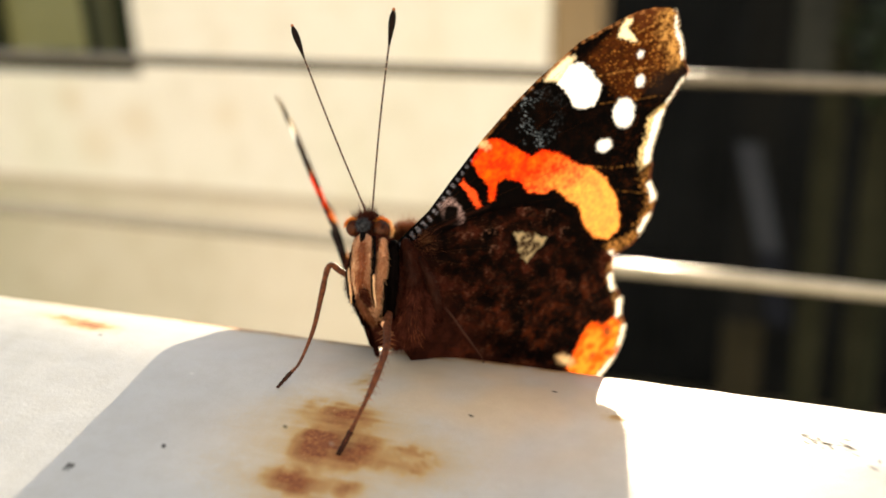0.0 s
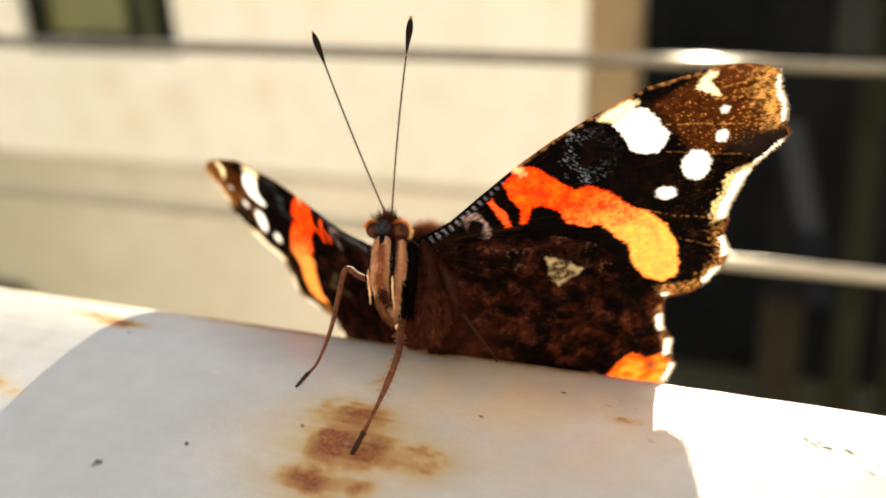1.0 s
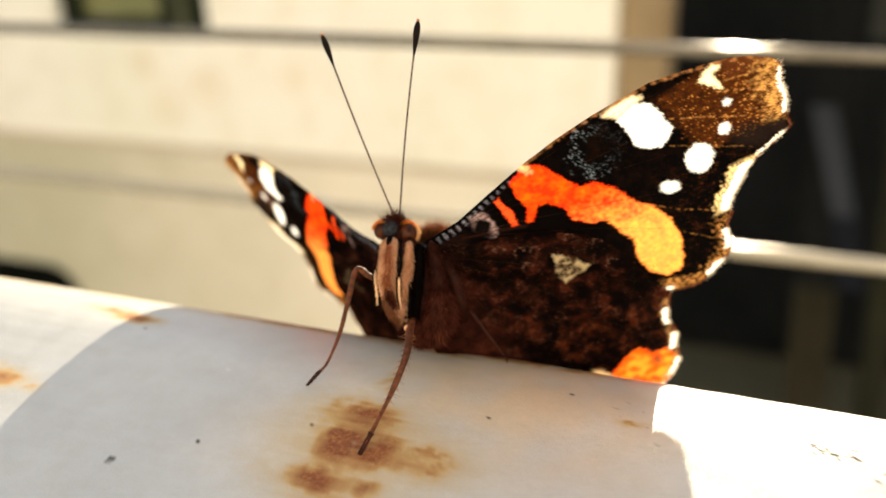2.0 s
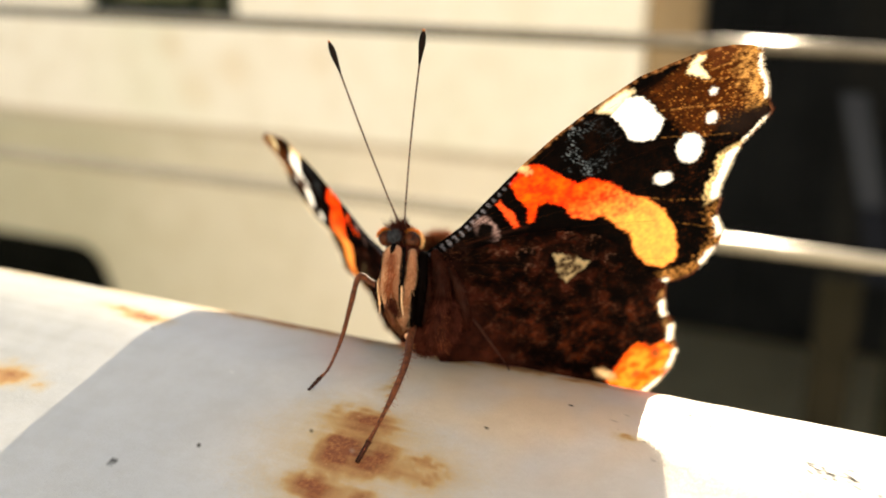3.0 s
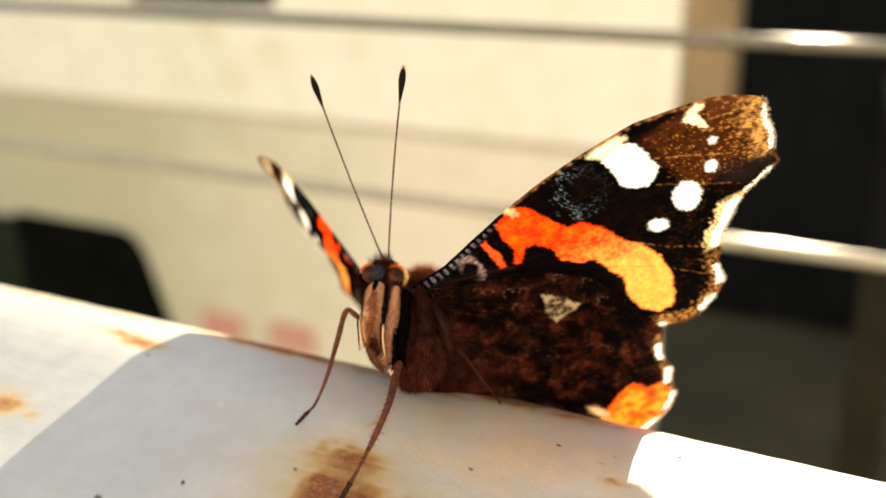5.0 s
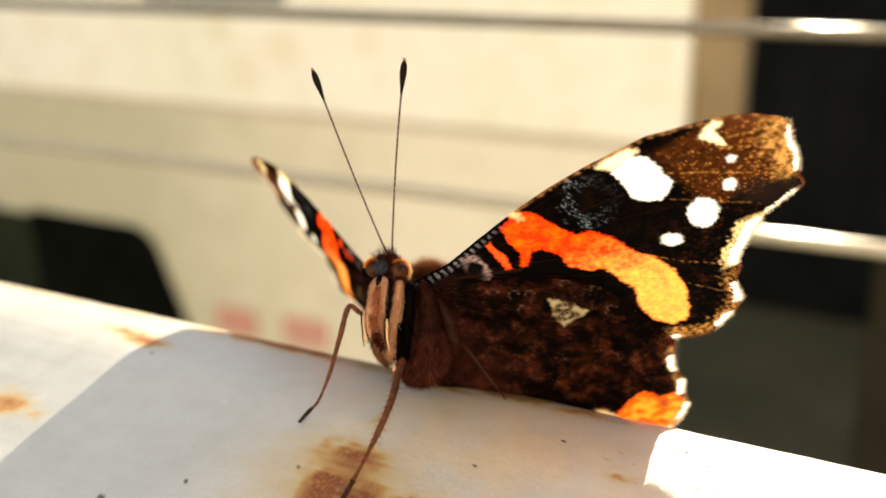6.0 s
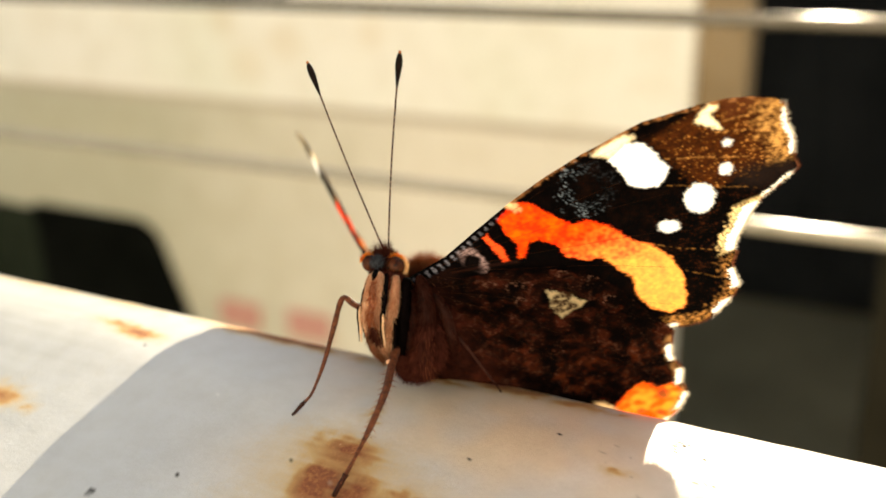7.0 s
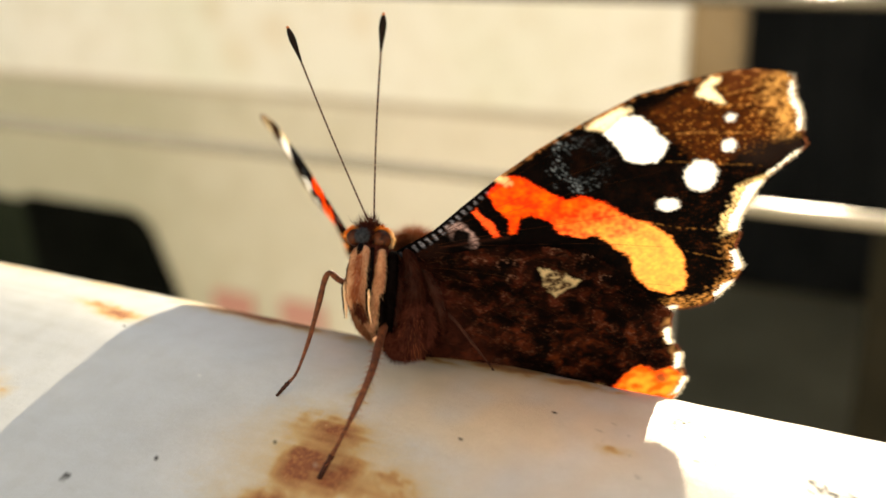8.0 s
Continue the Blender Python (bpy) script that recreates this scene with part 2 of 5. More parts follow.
PLANK_NAVY = mottled("navy_plank_paint", (0.006, 0.008, 0.014), (0.011, 0.014, 0.023), 12.0, 0.7, 0.5, 0.0, 0.0, 0.1)
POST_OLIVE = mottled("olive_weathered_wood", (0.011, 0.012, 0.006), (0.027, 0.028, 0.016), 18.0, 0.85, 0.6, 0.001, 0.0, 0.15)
FOOTING = mottled("ground_matched_footing", (0.019, 0.017, 0.010), (0.032, 0.028, 0.018), 14.0, 0.9, 0.5, 0.001, 0.0, 0.1)
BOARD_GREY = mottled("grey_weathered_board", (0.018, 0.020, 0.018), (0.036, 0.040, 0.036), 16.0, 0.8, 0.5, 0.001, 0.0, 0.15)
LEAF_DARK = mottled("dark_green_leaf", (0.006, 0.014, 0.004), (0.020, 0.036, 0.012), 60.0, 0.6, 0.4)
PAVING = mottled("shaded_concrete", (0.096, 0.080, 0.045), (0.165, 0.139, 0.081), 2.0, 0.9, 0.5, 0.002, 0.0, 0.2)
# for the unseen wall that throws sun back on to rail and wall
BOUNCE_WHITE = mottled("white_bounce_plaster", (0.76, 0.74, 0.70), (0.82, 0.80, 0.76), 3.0, 0.8, 0.3, 0.001)


# ---- mesh helpers ----
def finish(bm, name, mat, smooth=True):
    bmesh.ops.recalc_face_normals(bm, faces=bm.faces)
    me = bpy.data.meshes.new(name)
    bm.to_mesh(me)
    bm.free()
    if mat:
        me.materials.append(mat)
    if smooth:
        me.shade_smooth()
    return me


def part(name, bm, mat, parent, label="", smooth=True):
    ob = new(name, finish(bm, name, mat, smooth))
    ob.parent = parent
    return tagged(ob, label=label)


def box(bm, x0, x1, y0, y1, z0, z1, bevel=0.0):
    g = bmesh.ops.create_cube(bm, size=1.0)
    for v in g["verts"]:
        v.co = ((x0 + x1) / 2 + v.co.x * (x1 - x0), (y0 + y1) / 2 + v.co.y * (y1 - y0), (z0 + z1) / 2 + v.co.z * (z1 - z0))
    if bevel:
        edges = list({e for v in g["verts"] for e in v.link_edges})
        bmesh.ops.bevel(bm, geom=edges, offset=bevel, segments=3, profile=0.5, affect="EDGES")
    return bm


def prism(bm, outline, y0, y1):
    """A flat outline of (x, z) points, given depth along y."""
    near = [bm.verts.new((x, y0, z)) for x, z in outline]
    far = [bm.verts.new((x, y1, z)) for x, z in outline]
    n = len(outline)
    bm.faces.new(near)
    bm.faces.new(far[::-1])
    for k in range(n):
        bm.faces.new((near[k], far[k], far[(k + 1) % n], near[(k + 1) % n]))
    return bm


def ellipsoid(bm, centre, radii, turn=None, n=24):
    g = bmesh.ops.create_uvsphere(bm, u_segments=n, v_segments=n // 2 + 2, radius=1.0)
    m = Matrix.Translation(centre) @ (turn or Matrix()) @ Matrix.Diagonal((*radii, 1.0))
    bmesh.ops.transform(bm, matrix=m, verts=g["verts"])
    return bm


def tube(bm, points, radii, sides=10):
    """A tube through the points, each with its radius, closed at both ends."""
    pts = [Vector(p) for p in points]
    rings = []
    side = None
    for i, p in enumerate(pts):
        way = (pts[min(i + 1, len(pts) - 1)] - pts[max(i - 1, 0)]).normalized()
        if side is None:
            side = way.orthogonal().normalized()
        side = (side - way * side.dot(way)).normalized()
        other = way.cross(side)
        rings.append([bm.verts.new(p + float(radii[i]) * (math.cos(a) * side + math.sin(a) * other))
                      for a in (2 * math.pi * k / sides for k in range(sides))])
    for a, b in zip(rings, rings[1:]):
        for k in range(sides):
            bm.faces.new((a[k], a[(k + 1) % sides], b[(k + 1) % sides], b[k]))
    bm.faces.new(rings[0][::-1])
    bm.faces.new(rings[-1])
    return bm


def glide(points, steps):
    """Points on a smooth curve through the given ones."""
    pts = [Vector(p) for p in points]
    pts = [2 * pts[0] - pts[1]] + pts + [2 * pts[-1] - pts[-2]]
    out = []
    for i in range(1, len(pts) - 2):
        a, b, c, d = pts[i - 1:i + 3]
        for k in range(steps):
            t = k / steps
            out.append(0.5 * (2 * b + (c - a) * t + (2 * a - 5 * b + 4 * c - d) * t * t + (3 * b - a - 3 * c + d) * t ** 3))
    out.append(pts[-2])
    return out


def hairs(bm, roots, length, width):
    """Thin tapered hairs: each root is a place and a way."""
    for p, way in roots:
        n = length * random.uniform(0.5, 1.2)
        side = way.orthogonal().normalized()
        side.rotate(Matrix.Rotation(random.uniform(0, 6.28), 3, way))
        bend = Vector((random.gauss(0, 1), random.gauss(0, 1), random.gauss(0, 1))) * n * 0.18
        other = way.cross(side)
        base = [bm.verts.new(p + width * (math.cos(a) * side + math.sin(a) * other)) for a in (0, 2.1, 4.2)]
        mid = [bm.verts.new(p + way * n * 0.55 + bend * 0.4 + 0.6 * width * (math.cos(a) * side + math.sin(a) * other)) for a in (0, 2.1, 4.2)]
        tip = bm.verts.new(p + way * n + bend)
        for k in range(3):
            bm.faces.new((base[k], base[(k + 1) % 3], mid[(k + 1) % 3], mid[k]))
            bm.faces.new((mid[k], mid[(k + 1) % 3], tip))
    return bm


def furry(centre, radii, count, keep=lambda q: True, droop=Vector((0, 0, 0)), turn=None):
    """Hair roots on an ellipsoid."""
    roots = []
    turn3 = turn.to_3x3() if turn else Matrix.Identity(3)
    while len(roots) < count:
        q = Vector((random.gauss(0, 1), random.gauss(0, 1), random.gauss(0, 1))).normalized()
        if not keep(q):
            continue
        p = Vector(centre) + turn3 @ Vector((q.x * radii[0], q.y * radii[1], q.z * radii[2]))
        way = (turn3 @ Vector((q.x / radii[0], q.y / radii[1], q.z / radii[2]))).normalized()
        way = (way + droop + 0.35 * Vector((random.gauss(0, 1), random.gauss(0, 1), random.gauss(0, 1)))).normalized()
        roots.append((p, way))
    return roots


# ---- ground and walls ----
def build_setting():
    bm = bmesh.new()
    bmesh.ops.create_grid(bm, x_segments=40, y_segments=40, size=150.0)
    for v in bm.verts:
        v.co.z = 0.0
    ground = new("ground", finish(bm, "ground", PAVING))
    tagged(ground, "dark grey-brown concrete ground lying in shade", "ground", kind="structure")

    # cream wall with a window opening and a groove between its upper and lower panels
    bm = bmesh.new()
    wall = new("wall_north", None)
    y0, y1, x1 = 0.953, 1.003, -0.2167
    top = 1.40
    wx0, wx1, wz0, wz1 = -0.955, -0.716, RAIL_Z - 0.034, 1.34     # window
    gz = RAIL_Z - 0.1727                                          # groove
    lean = 0.115 * (wz1 - wz0)
    prism(bm, [(-4.0, wz0), (wx0, wz0), (wx0 - lean, wz1), (-4.0, wz1)], y0, y1)
    prism(bm, [(wx1, wz0), (x1, wz0), (x1, wz1), (wx1 - lean, wz1)], y0, y1)
    box(bm, -4.0, x1, y0, y1, wz1, top)
    box(bm, -4.0, x1, y0, y1, gz + 0.006, wz0)
    # lower panel: its paint carries the fading light towards the hatch
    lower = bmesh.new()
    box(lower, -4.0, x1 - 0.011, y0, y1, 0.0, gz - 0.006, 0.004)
    part("lower_panel", lower, WALL_FALLOFF, wall, "olive-cream lower panel with light falloff in its paint", smooth=False)
    edge = bmesh.new()
    box(edge, x1 + 0.0005, x1 + 0.052, y0 + 0.012, y1, RAIL_Z - 0.19, top, 0.003)
    part("edge_board", edge, EDGE_WOOD, wall, "weathered brown edge board", smooth=False)
    part("wall_face", bm, CREAM_WALL, wall, smooth=False)
    bm = bmesh.new()
    box(bm, -4.0, x1 - 0.006, y0 + 0.006, y1 - 0.006, gz - 0.006, gz + 0.006)
    part("groove", bm, GROOVE, wall, "dirty horizontal groove", smooth=False)
    tagged(wall, "cream painted wall with a dirty horizontal groove", "wall", kind="structure")

    # the window leans: its sides follow the slope of the opening
    window = new("window_1", None)
    slope = 0.115
    bars = (("window_frame", FRAME_DARK, 0.010, 0.045, ((wx1 - 0.078, wz0), (wx1 - 0.002, wz0), (wx1 - 0.002, wz1), (wx1 - 0.078, wz1)), "dark green painted frame"),
            ("window_frame", FRAME_DARK, 0.010, 0.045, ((wx0 + 0.002, wz0), (wx0 + 0.022, wz0), (wx0 + 0.022, wz1), (wx0 + 0.002, wz1)), "dark green painted frame"),
            ("sill", FRAME_DARK, 0.008, 0.045, ((wx0 + 0.024, wz0), (wx1 - 0.080, wz0), (wx1 - 0.080, wz0 + 0.022), (wx0 + 0.024, wz0 + 0.022)), "dark green lower bar"),
            ("pane", GLASS_DARK, 0.030, 0.036, ((wx0 + 0.024, wz0 + 0.024), (wx1 - 0.080, wz0 + 0.024), (wx1 - 0.080, wz1), (wx0 + 0.024, wz1)), "dark olive pane"),
            ("bead", BEAD_OLIVE, 0.004, 0.0095, ((wx1 - 0.050, wz0 + 0.01), (wx1 - 0.036, wz0 + 0.01), (wx1 - 0.036, wz1), (wx1 - 0.050, wz1)), "olive bead on the frame"))
    for name, mat, near, far, corners, label in bars:
        pane = bmesh.new()
        prism(pane, [(x - slope * (z - wz0), z) for x, z in corners], y0 + near, y0 + far)
        part(name, pane, mat, window, label, smooth=False)
    tagged(window, "dark window with a dark green frame in the cream wall", "window", kind="structure")

    # near-black boards behind, and an unseen white wall added in front to bounce light
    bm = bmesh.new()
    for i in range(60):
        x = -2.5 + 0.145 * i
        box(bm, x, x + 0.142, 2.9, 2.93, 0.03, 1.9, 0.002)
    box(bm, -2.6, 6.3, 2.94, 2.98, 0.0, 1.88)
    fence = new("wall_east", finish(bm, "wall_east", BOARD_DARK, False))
    tagged(fence, "near-black board fence, shade put into its colour", "fence", kind="structure")
    bm = bmesh.new()
    box(bm, -1.4, 5.4, -2.5, -2.3, 0.0, 3.3)
    bouncer = new("bounce_wall", finish(bm, "bounce_wall", BOUNCE_WHITE, False))
    tagged(bouncer, "unseen white wall added to bounce sunlight", "wall", kind="structure")


build_setting()


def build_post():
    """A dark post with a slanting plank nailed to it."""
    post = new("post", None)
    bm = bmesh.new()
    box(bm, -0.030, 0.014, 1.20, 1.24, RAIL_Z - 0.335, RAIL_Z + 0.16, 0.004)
    part("shaft", bm, BOARD_DARK, post, "near-black shaft", smooth=False)
    # added footing, coloured so that the post's foot merges with the ground
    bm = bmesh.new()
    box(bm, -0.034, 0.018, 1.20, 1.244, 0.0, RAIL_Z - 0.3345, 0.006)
    part("footing", bm, FOOTING, post, "dark olive footing toned to merge with the ground", smooth=False)
    bm = bmesh.new()
    prism(bm, [(0.001, RAIL_Z - 0.236), (0.029, RAIL_Z - 0.236), (-0.006, RAIL_Z - 0.106), (-0.034, RAIL_Z - 0.106)], 1.190, 1.1985)
    part("plank", bm, POST_BLUE, post, "slanting blue-grey plank", smooth=False)
    bm = bmesh.new()
    prism(bm, [(0.020, RAIL_Z - 0.330), (0.050, RAIL_Z - 0.330), (0.029, RAIL_Z - 0.238), (0.001, RAIL_Z - 0.238)], 1.191, 1.1985)
    part("plank", bm, PLANK_NAVY, post, "dark navy plank", smooth=False)
    tagged(post, "dark wooden post with a slanting blue-grey plank", "post")


build_post()


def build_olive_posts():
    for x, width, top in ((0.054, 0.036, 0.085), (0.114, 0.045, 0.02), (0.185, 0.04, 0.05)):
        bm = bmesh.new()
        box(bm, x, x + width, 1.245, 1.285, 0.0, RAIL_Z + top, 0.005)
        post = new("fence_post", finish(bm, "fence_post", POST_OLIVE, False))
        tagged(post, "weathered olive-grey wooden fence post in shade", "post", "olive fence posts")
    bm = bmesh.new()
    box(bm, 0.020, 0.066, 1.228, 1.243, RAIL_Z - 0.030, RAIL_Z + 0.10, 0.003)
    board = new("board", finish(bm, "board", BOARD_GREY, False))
    tagged(board, "grey board nailed to a fence post, toned down for shade", "board")


build_olive_posts()


def build_climber():
    """A dark climbing plant: a thin stem with many small leaves round its top."""
    rnd = random.Random(5)
    plant = new("climbing_plant", None)
    line = glide([(0.150, 1.225, 0.0), (0.142, 1.22, 0.5), (0.152, 1.222, 0.9), (0.140, 1.22, RAIL_Z + 0.06)], 8)
    bm = bmesh.new()
    tube(bm, line, [0.004 - 0.0025 * k / len(line) for k in range(len(line))], 8)
    part("stem", bm, FRAME_DARK, plant)
    bm = bmesh.new()
    for _ in range(260):
        p = Vector((rnd.gauss(0.140, 0.024), rnd.uniform(1.18, 1.222), RAIL_Z + rnd.gauss(0.012, 0.035)))
        m = Matrix.Translation(p) @ Euler((rnd.uniform(-1.2, 1.2), rnd.uniform(-1.2, 1.2), rnd.uniform(0, 6.28))).to_matrix().to_4x4()
        n = rnd.uniform(0.008, 0.015)
        v = [bm.verts.new(m @ Vector(q)) for q in ((0, -n, 0), (n * 0.55, -n * 0.2, n * 0.15), (0, n, 0), (-n * 0.55, -n * 0.2, n * 0.15))]
        bm.faces.new((v[0], v[1], v[2]))
        bm.faces.new((v[0], v[2], v[3]))
    crown = part("leaves", bm, LEAF_DARK, plant, "small dark green leaves", smooth=False)
    tagged(crown, kind="stuff")
    tagged(plant, "dark green climbing plant on a fence post", "plant")


build_climber()


def build_low_hatch():
    """Black hatch with one rounded corner and a slanting side, low on the cream wall."""
    hatch = new("wall_hatch", None)
    outline = [(-1.195, 0.30), (-1.215, 0.745)]
    for k in range(9):
        a = math.radians(90 - 72 * k / 8)
        outline.append((-1.016 + 0.055 * math.cos(a), 0.690 + 0.055 * math.sin(a)))
    outline += [(-0.841, 0.40), (-0.821, 0.30)]
    left = [(-1.75, 0.30), (-1.75, 0.750), (-1.222, 0.735), (-1.202, 0.30)]
    for name, line, mat, depth, label in (("cover", outline, HOLE_BLACK, 0.012, "black rubber cover"), ("side_plate", left, FRAME_DARK, 0.009, "dark grey-green plate")):
        bm = bmesh.new()
        f = bm.faces.new([bm.verts.new((x, 0.951, z)) for x, z in line])
        g = bmesh.ops.extrude_face_region(bm, geom=[f])
        for v in g["geom"]:
            if isinstance(v, bmesh.types.BMVert):
                v.co.y -= depth
        part(name, bm, mat, hatch, label, smooth=False)
    hatch_label = "black rubber hatch with a rounded corner on the cream wall"
    tagged(hatch, hatch_label, "hatch")


build_low_hatch()


def build_red_marks():
    for x, z in ((-0.832, 0.626), (-0.714, 0.631)):
        bm = bmesh.new()
        box(bm, x - 0.035, x + 0.035, 0.947, 0.9515, z - 0.02, z + 0.02, 0.0015)
        mark = new("red_sticker", finish(bm, "red_sticker", RED_PAINT, False))
        tagged(mark, "small faded red sticker on the cream wall", "sticker", "red stickers on the wall")


build_red_marks()


# ---- rail and wires ----
def stain(x, a, cx, ca, rx, ra, power=1.6):
    """How strongly a stain at cx (mm), ca (degrees), of half sizes rx and ra, shows."""
    d = ((x - cx) / rx) ** 2 + ((a - ca) / ra) ** 2
    return np.exp(-np.power(d, power / 2) * 0.9)


def build_rail():
    rail = new("rail", None)
    fine_x = np.concatenate((np.arange(-55, 17, 0.35), np.arange(17, 36, 0.11), np.arange(36, 60.01, 0.35)))
    xs = np.concatenate(([-1500, -400, -120], fine_x, [120, 400, 1500]))
    angles = np.concatenate((np.arange(-35, -13, 0.8), np.arange(-13, 12, 0.28), np.arange(12, 62, 0.8), np.arange(62, 325, 8.0)))
    X, A = np.meshgrid(xs, angles, indexing="ij")
    wobble = np.array([[noise.noise((x * 0.35, a * 0.15, 1.3)) for a in angles] for x in xs])
    fleck = np.array([[noise.noise((x * 1.1, a * 0.5, 7.7)) for a in angles] for x in xs])
    brush = np.array([[noise.noise((x * 0.05, a * 0.9, 5.5)) for a in angles] for x in xs])
    streaks = np.array([[noise.noise((x * 0.28, a * 1.5, 9.1)) for a in angles] for x in xs])
    xw, aw = X + 0.9 * wobble + 0.55 * fleck, A + 1.3 * fleck + 1.0 * wobble
    rust = np.zeros_like(X)
    # centre x mm, angle from the top towards the viewer, half sizes, strength
    for cx, ca, rx, ra, k in ((0.3, 26.0, 3.8, 4.8, 0.72), (-0.6, 21.6, 4.0, 6.5, 0.50), (-0.6, 34.8, 5.0, 4.2, 0.46), (4.9, 27.4, 4.2, 5.0, 0.44),
                              (-1.2, 17.4, 2.7, 3.4, 0.86), (-1.8, 18.7, 3.9, 3.8, 0.5), (-1.2, 26.1, 2.1, 5.3, 1), (1.5, 25.3, 1.7, 3.7, 0.92), (1.3, 27.8, 3.5, 3.9, 0.72), (2.1, 29.3, 3.0, 2.3, 0.6), (-1.4, 23.9, 4.7, 9.3, 0.42),
                              (-0.5, 19.1, 4.5, 5.1, 0.38), (5.3, 26.6, 3.5, 5.8, 0.4), (5.6, 24.6, 2.2, 0.9, 0.58), (5.7, 26.7, 2.8, 0.7, 0.56), (5.4, 28.9, 2.8, 0.6, 0.54), (6.5, 27.4, 1.4, 0.6, 0.5), (4.2, 28.8, 2.4, 2.7, 0.5),
                              (-1.4, 34.8, 2.1, 2.5, 0.88), (-2.4, 34.5, 3.3, 2.4, 0.5), (-0.3, 35.8, 2.4, 1.9, 0.5), (-0.5, 37.4, 4.7, 3.9, 0.34), (3.0, 35.1, 1.5, 2.3, 0.66), (2.4, 34.4, 3.5, 4.2, 0.34), (-2.0, 5.5, 0.7, 2.8, 0.44),
                              (-0.9, 9.0, 0.5, 1.7, 0.35),
                              (-30.0, -2.0, 2.3, 1.9, 0.84), (-32.6, -4.0, 3.0, 1.6, 0.55), (-34.3, 27.6, 2.2, 3.1, 0.62),
                              (-30.5, 28.4, 1.0, 1.7, 0.4), (18.4, 6.3, 1.2, 1.2, 0.42), (0.4, -12.0, 2.6, 1.8, 0.55), (7.8, -15.0, 1.5, 1.6, 0.45),
                              (13.3, -15.0, 1.6, 1.4, 0.45), (15.6, -15.2, 1.0, 1.2, 0.42)):
        rust = np.maximum(rust, k * stain(xw, aw, cx, ca, rx, ra))
    rust = rust * np.clip(1.0 + 0.30 * streaks + 0.15 * fleck, 0.6, 1.25)
    crest = 0.80 * np.exp(-((aw + 17.5) / 4.6) ** 2) * np.clip(0.70 + 1.0 * wobble, 0.3, 1) * (X < 14) * np.clip((X + 30.0) / 10.0, 0.35, 1)
    rust = np.maximum(rust, crest)
    speck = np.zeros_like(X)
    for cx, ca, r in ((-17.1, 40.3, 0.3), (-17.8, 40.4, 0.14), (12.9, -0.9, 0.15), (-4.7, 23.3, 0.12), (-9.6, 27.4, 0.11), (21.6, -6.9, 0.2),
                      (-7.6, 13.0, 0.12), (8.0, 12.0, 0.1), (-12.0, 32.7, 0.1), (-27.4, 2.4, 0.16)):
        speck = np.maximum(speck, stain(X + 0.2 * fleck, A, cx, ca, r * 1.0, r * 2.2, 3.0))
    # tiny white dots set into the paint colour
    chip = np.zeros_like(X)
    for cx, ca, r in ((-7.2, 25.5, 0.07), (-1.3, 25.6, 0.07), (-0.4, 25.4, 0.07), (-0.9, 34.9, 0.08), (2.6, 31.6, 0.07), (3.9, 30.0, 0.07), (0.4, 17.0, 0.06),
                      (-15.5, 12.0, 0.07), (-10.0, 33.0, 0.06), (5.4, 22.0, 0.06), (7.4, 29.0, 0.07), (12.0, 20.0, 0.07), (-2.4, 29.0, 0.06), (0.9, 27.0, 0.07)):
        chip = np.maximum(chip, stain(X + 0.1 * fleck, A, cx, ca, r, r * 2.2, 3.0))
    # loose clusters of short dark scratches: centre, spread, number, strength
    rnd = random.Random(41)
    for cx, ca, sx, sa, count, deep in ((21.5, -7.6, 0.9, 1.2, 18, 0.85), (32.0, 3.7, 0.85, 1.2, 24, 1.1), (26.3, -2.8, 0.9, 0.9, 10, 0.7), (29.8, 1.8, 0.7, 0.8, 7, 0.6),
                                        (23.9, -3.8, 1.2, 0.6, 6, 0.8), (20.6, 9.4, 0.5, 1.2, 2, 0.35), (22.4, 0.5, 2.2, 4.0, 24, 0.32), (24.3, 3.9, 0.4, 0.4, 3, 0.6), (34.5, 7.0, 0.8, 1.0, 6, 0.7)):
        for _ in range(count):
            x, a, long = rnd.gauss(cx, sx), rnd.gauss(ca, sa), rnd.uniform(0.12, 0.48)
            lift = rnd.gauss(0.9, 0.5)
            dash = stain(X, A - lift * (X - x) + 0.25 * fleck, x, a, long, rnd.uniform(0.24, 0.36), 2.2)
            speck = np.maximum(speck, np.minimum(1.0, deep * rnd.uniform(0.6, 1.1)) * dash)
    # warm tint near the wings, part rust stain, part thrown-back light
    wash = np.exp(-np.hypot((X - 9.0) / 15.0, (A - 3.0) / 24.0) ** 2) * np.clip(0.9 + 0.5 * wobble, 0, 1)
    wash = np.maximum(wash, 0.8 * np.exp(-np.hypot((X + 0.5) / 9.0, (A - 24.0) / 13.0) ** 2))
    # brush-streaked grime that also paints the weaker sunlight at the left end
    dim_left = np.clip((-24.0 - X + 6.0 * wobble) / 14.0, 0, 1) * np.clip(0.5 + 0.35 * brush + 0.4 * wobble, 0, 1) + 0.12 * np.clip(brush, 0, 1)
    # round over the top, flat down the front, rounded below
    over = np.clip(A - RAIL_FLAT, 0, 40.0)
    back = np.clip((110.0 - A) / 53.0, 0, 1)
    profile = 1.0 + (1.0 / np.cos(np.radians(over)) - 1.0) * back * back * (3 - 2 * back)
    behind = np.where(A > 180, A - 360, A)
    fall = np.clip((-20.0 - behind) / 22.0, 0, 1)
    shoulder = 0.00022 * np.exp(-((behind + 15.0) / 8.0) ** 2) - 0.0007 * fall * fall * (3 - 2 * fall) * np.clip((behind + 150.0) / 80.0, 0, 1)
    r = RAIL_R * profile + shoulder + 0.00004 * wobble - 0.00003 * (rust > 0.45) * (fleck + 0.4)
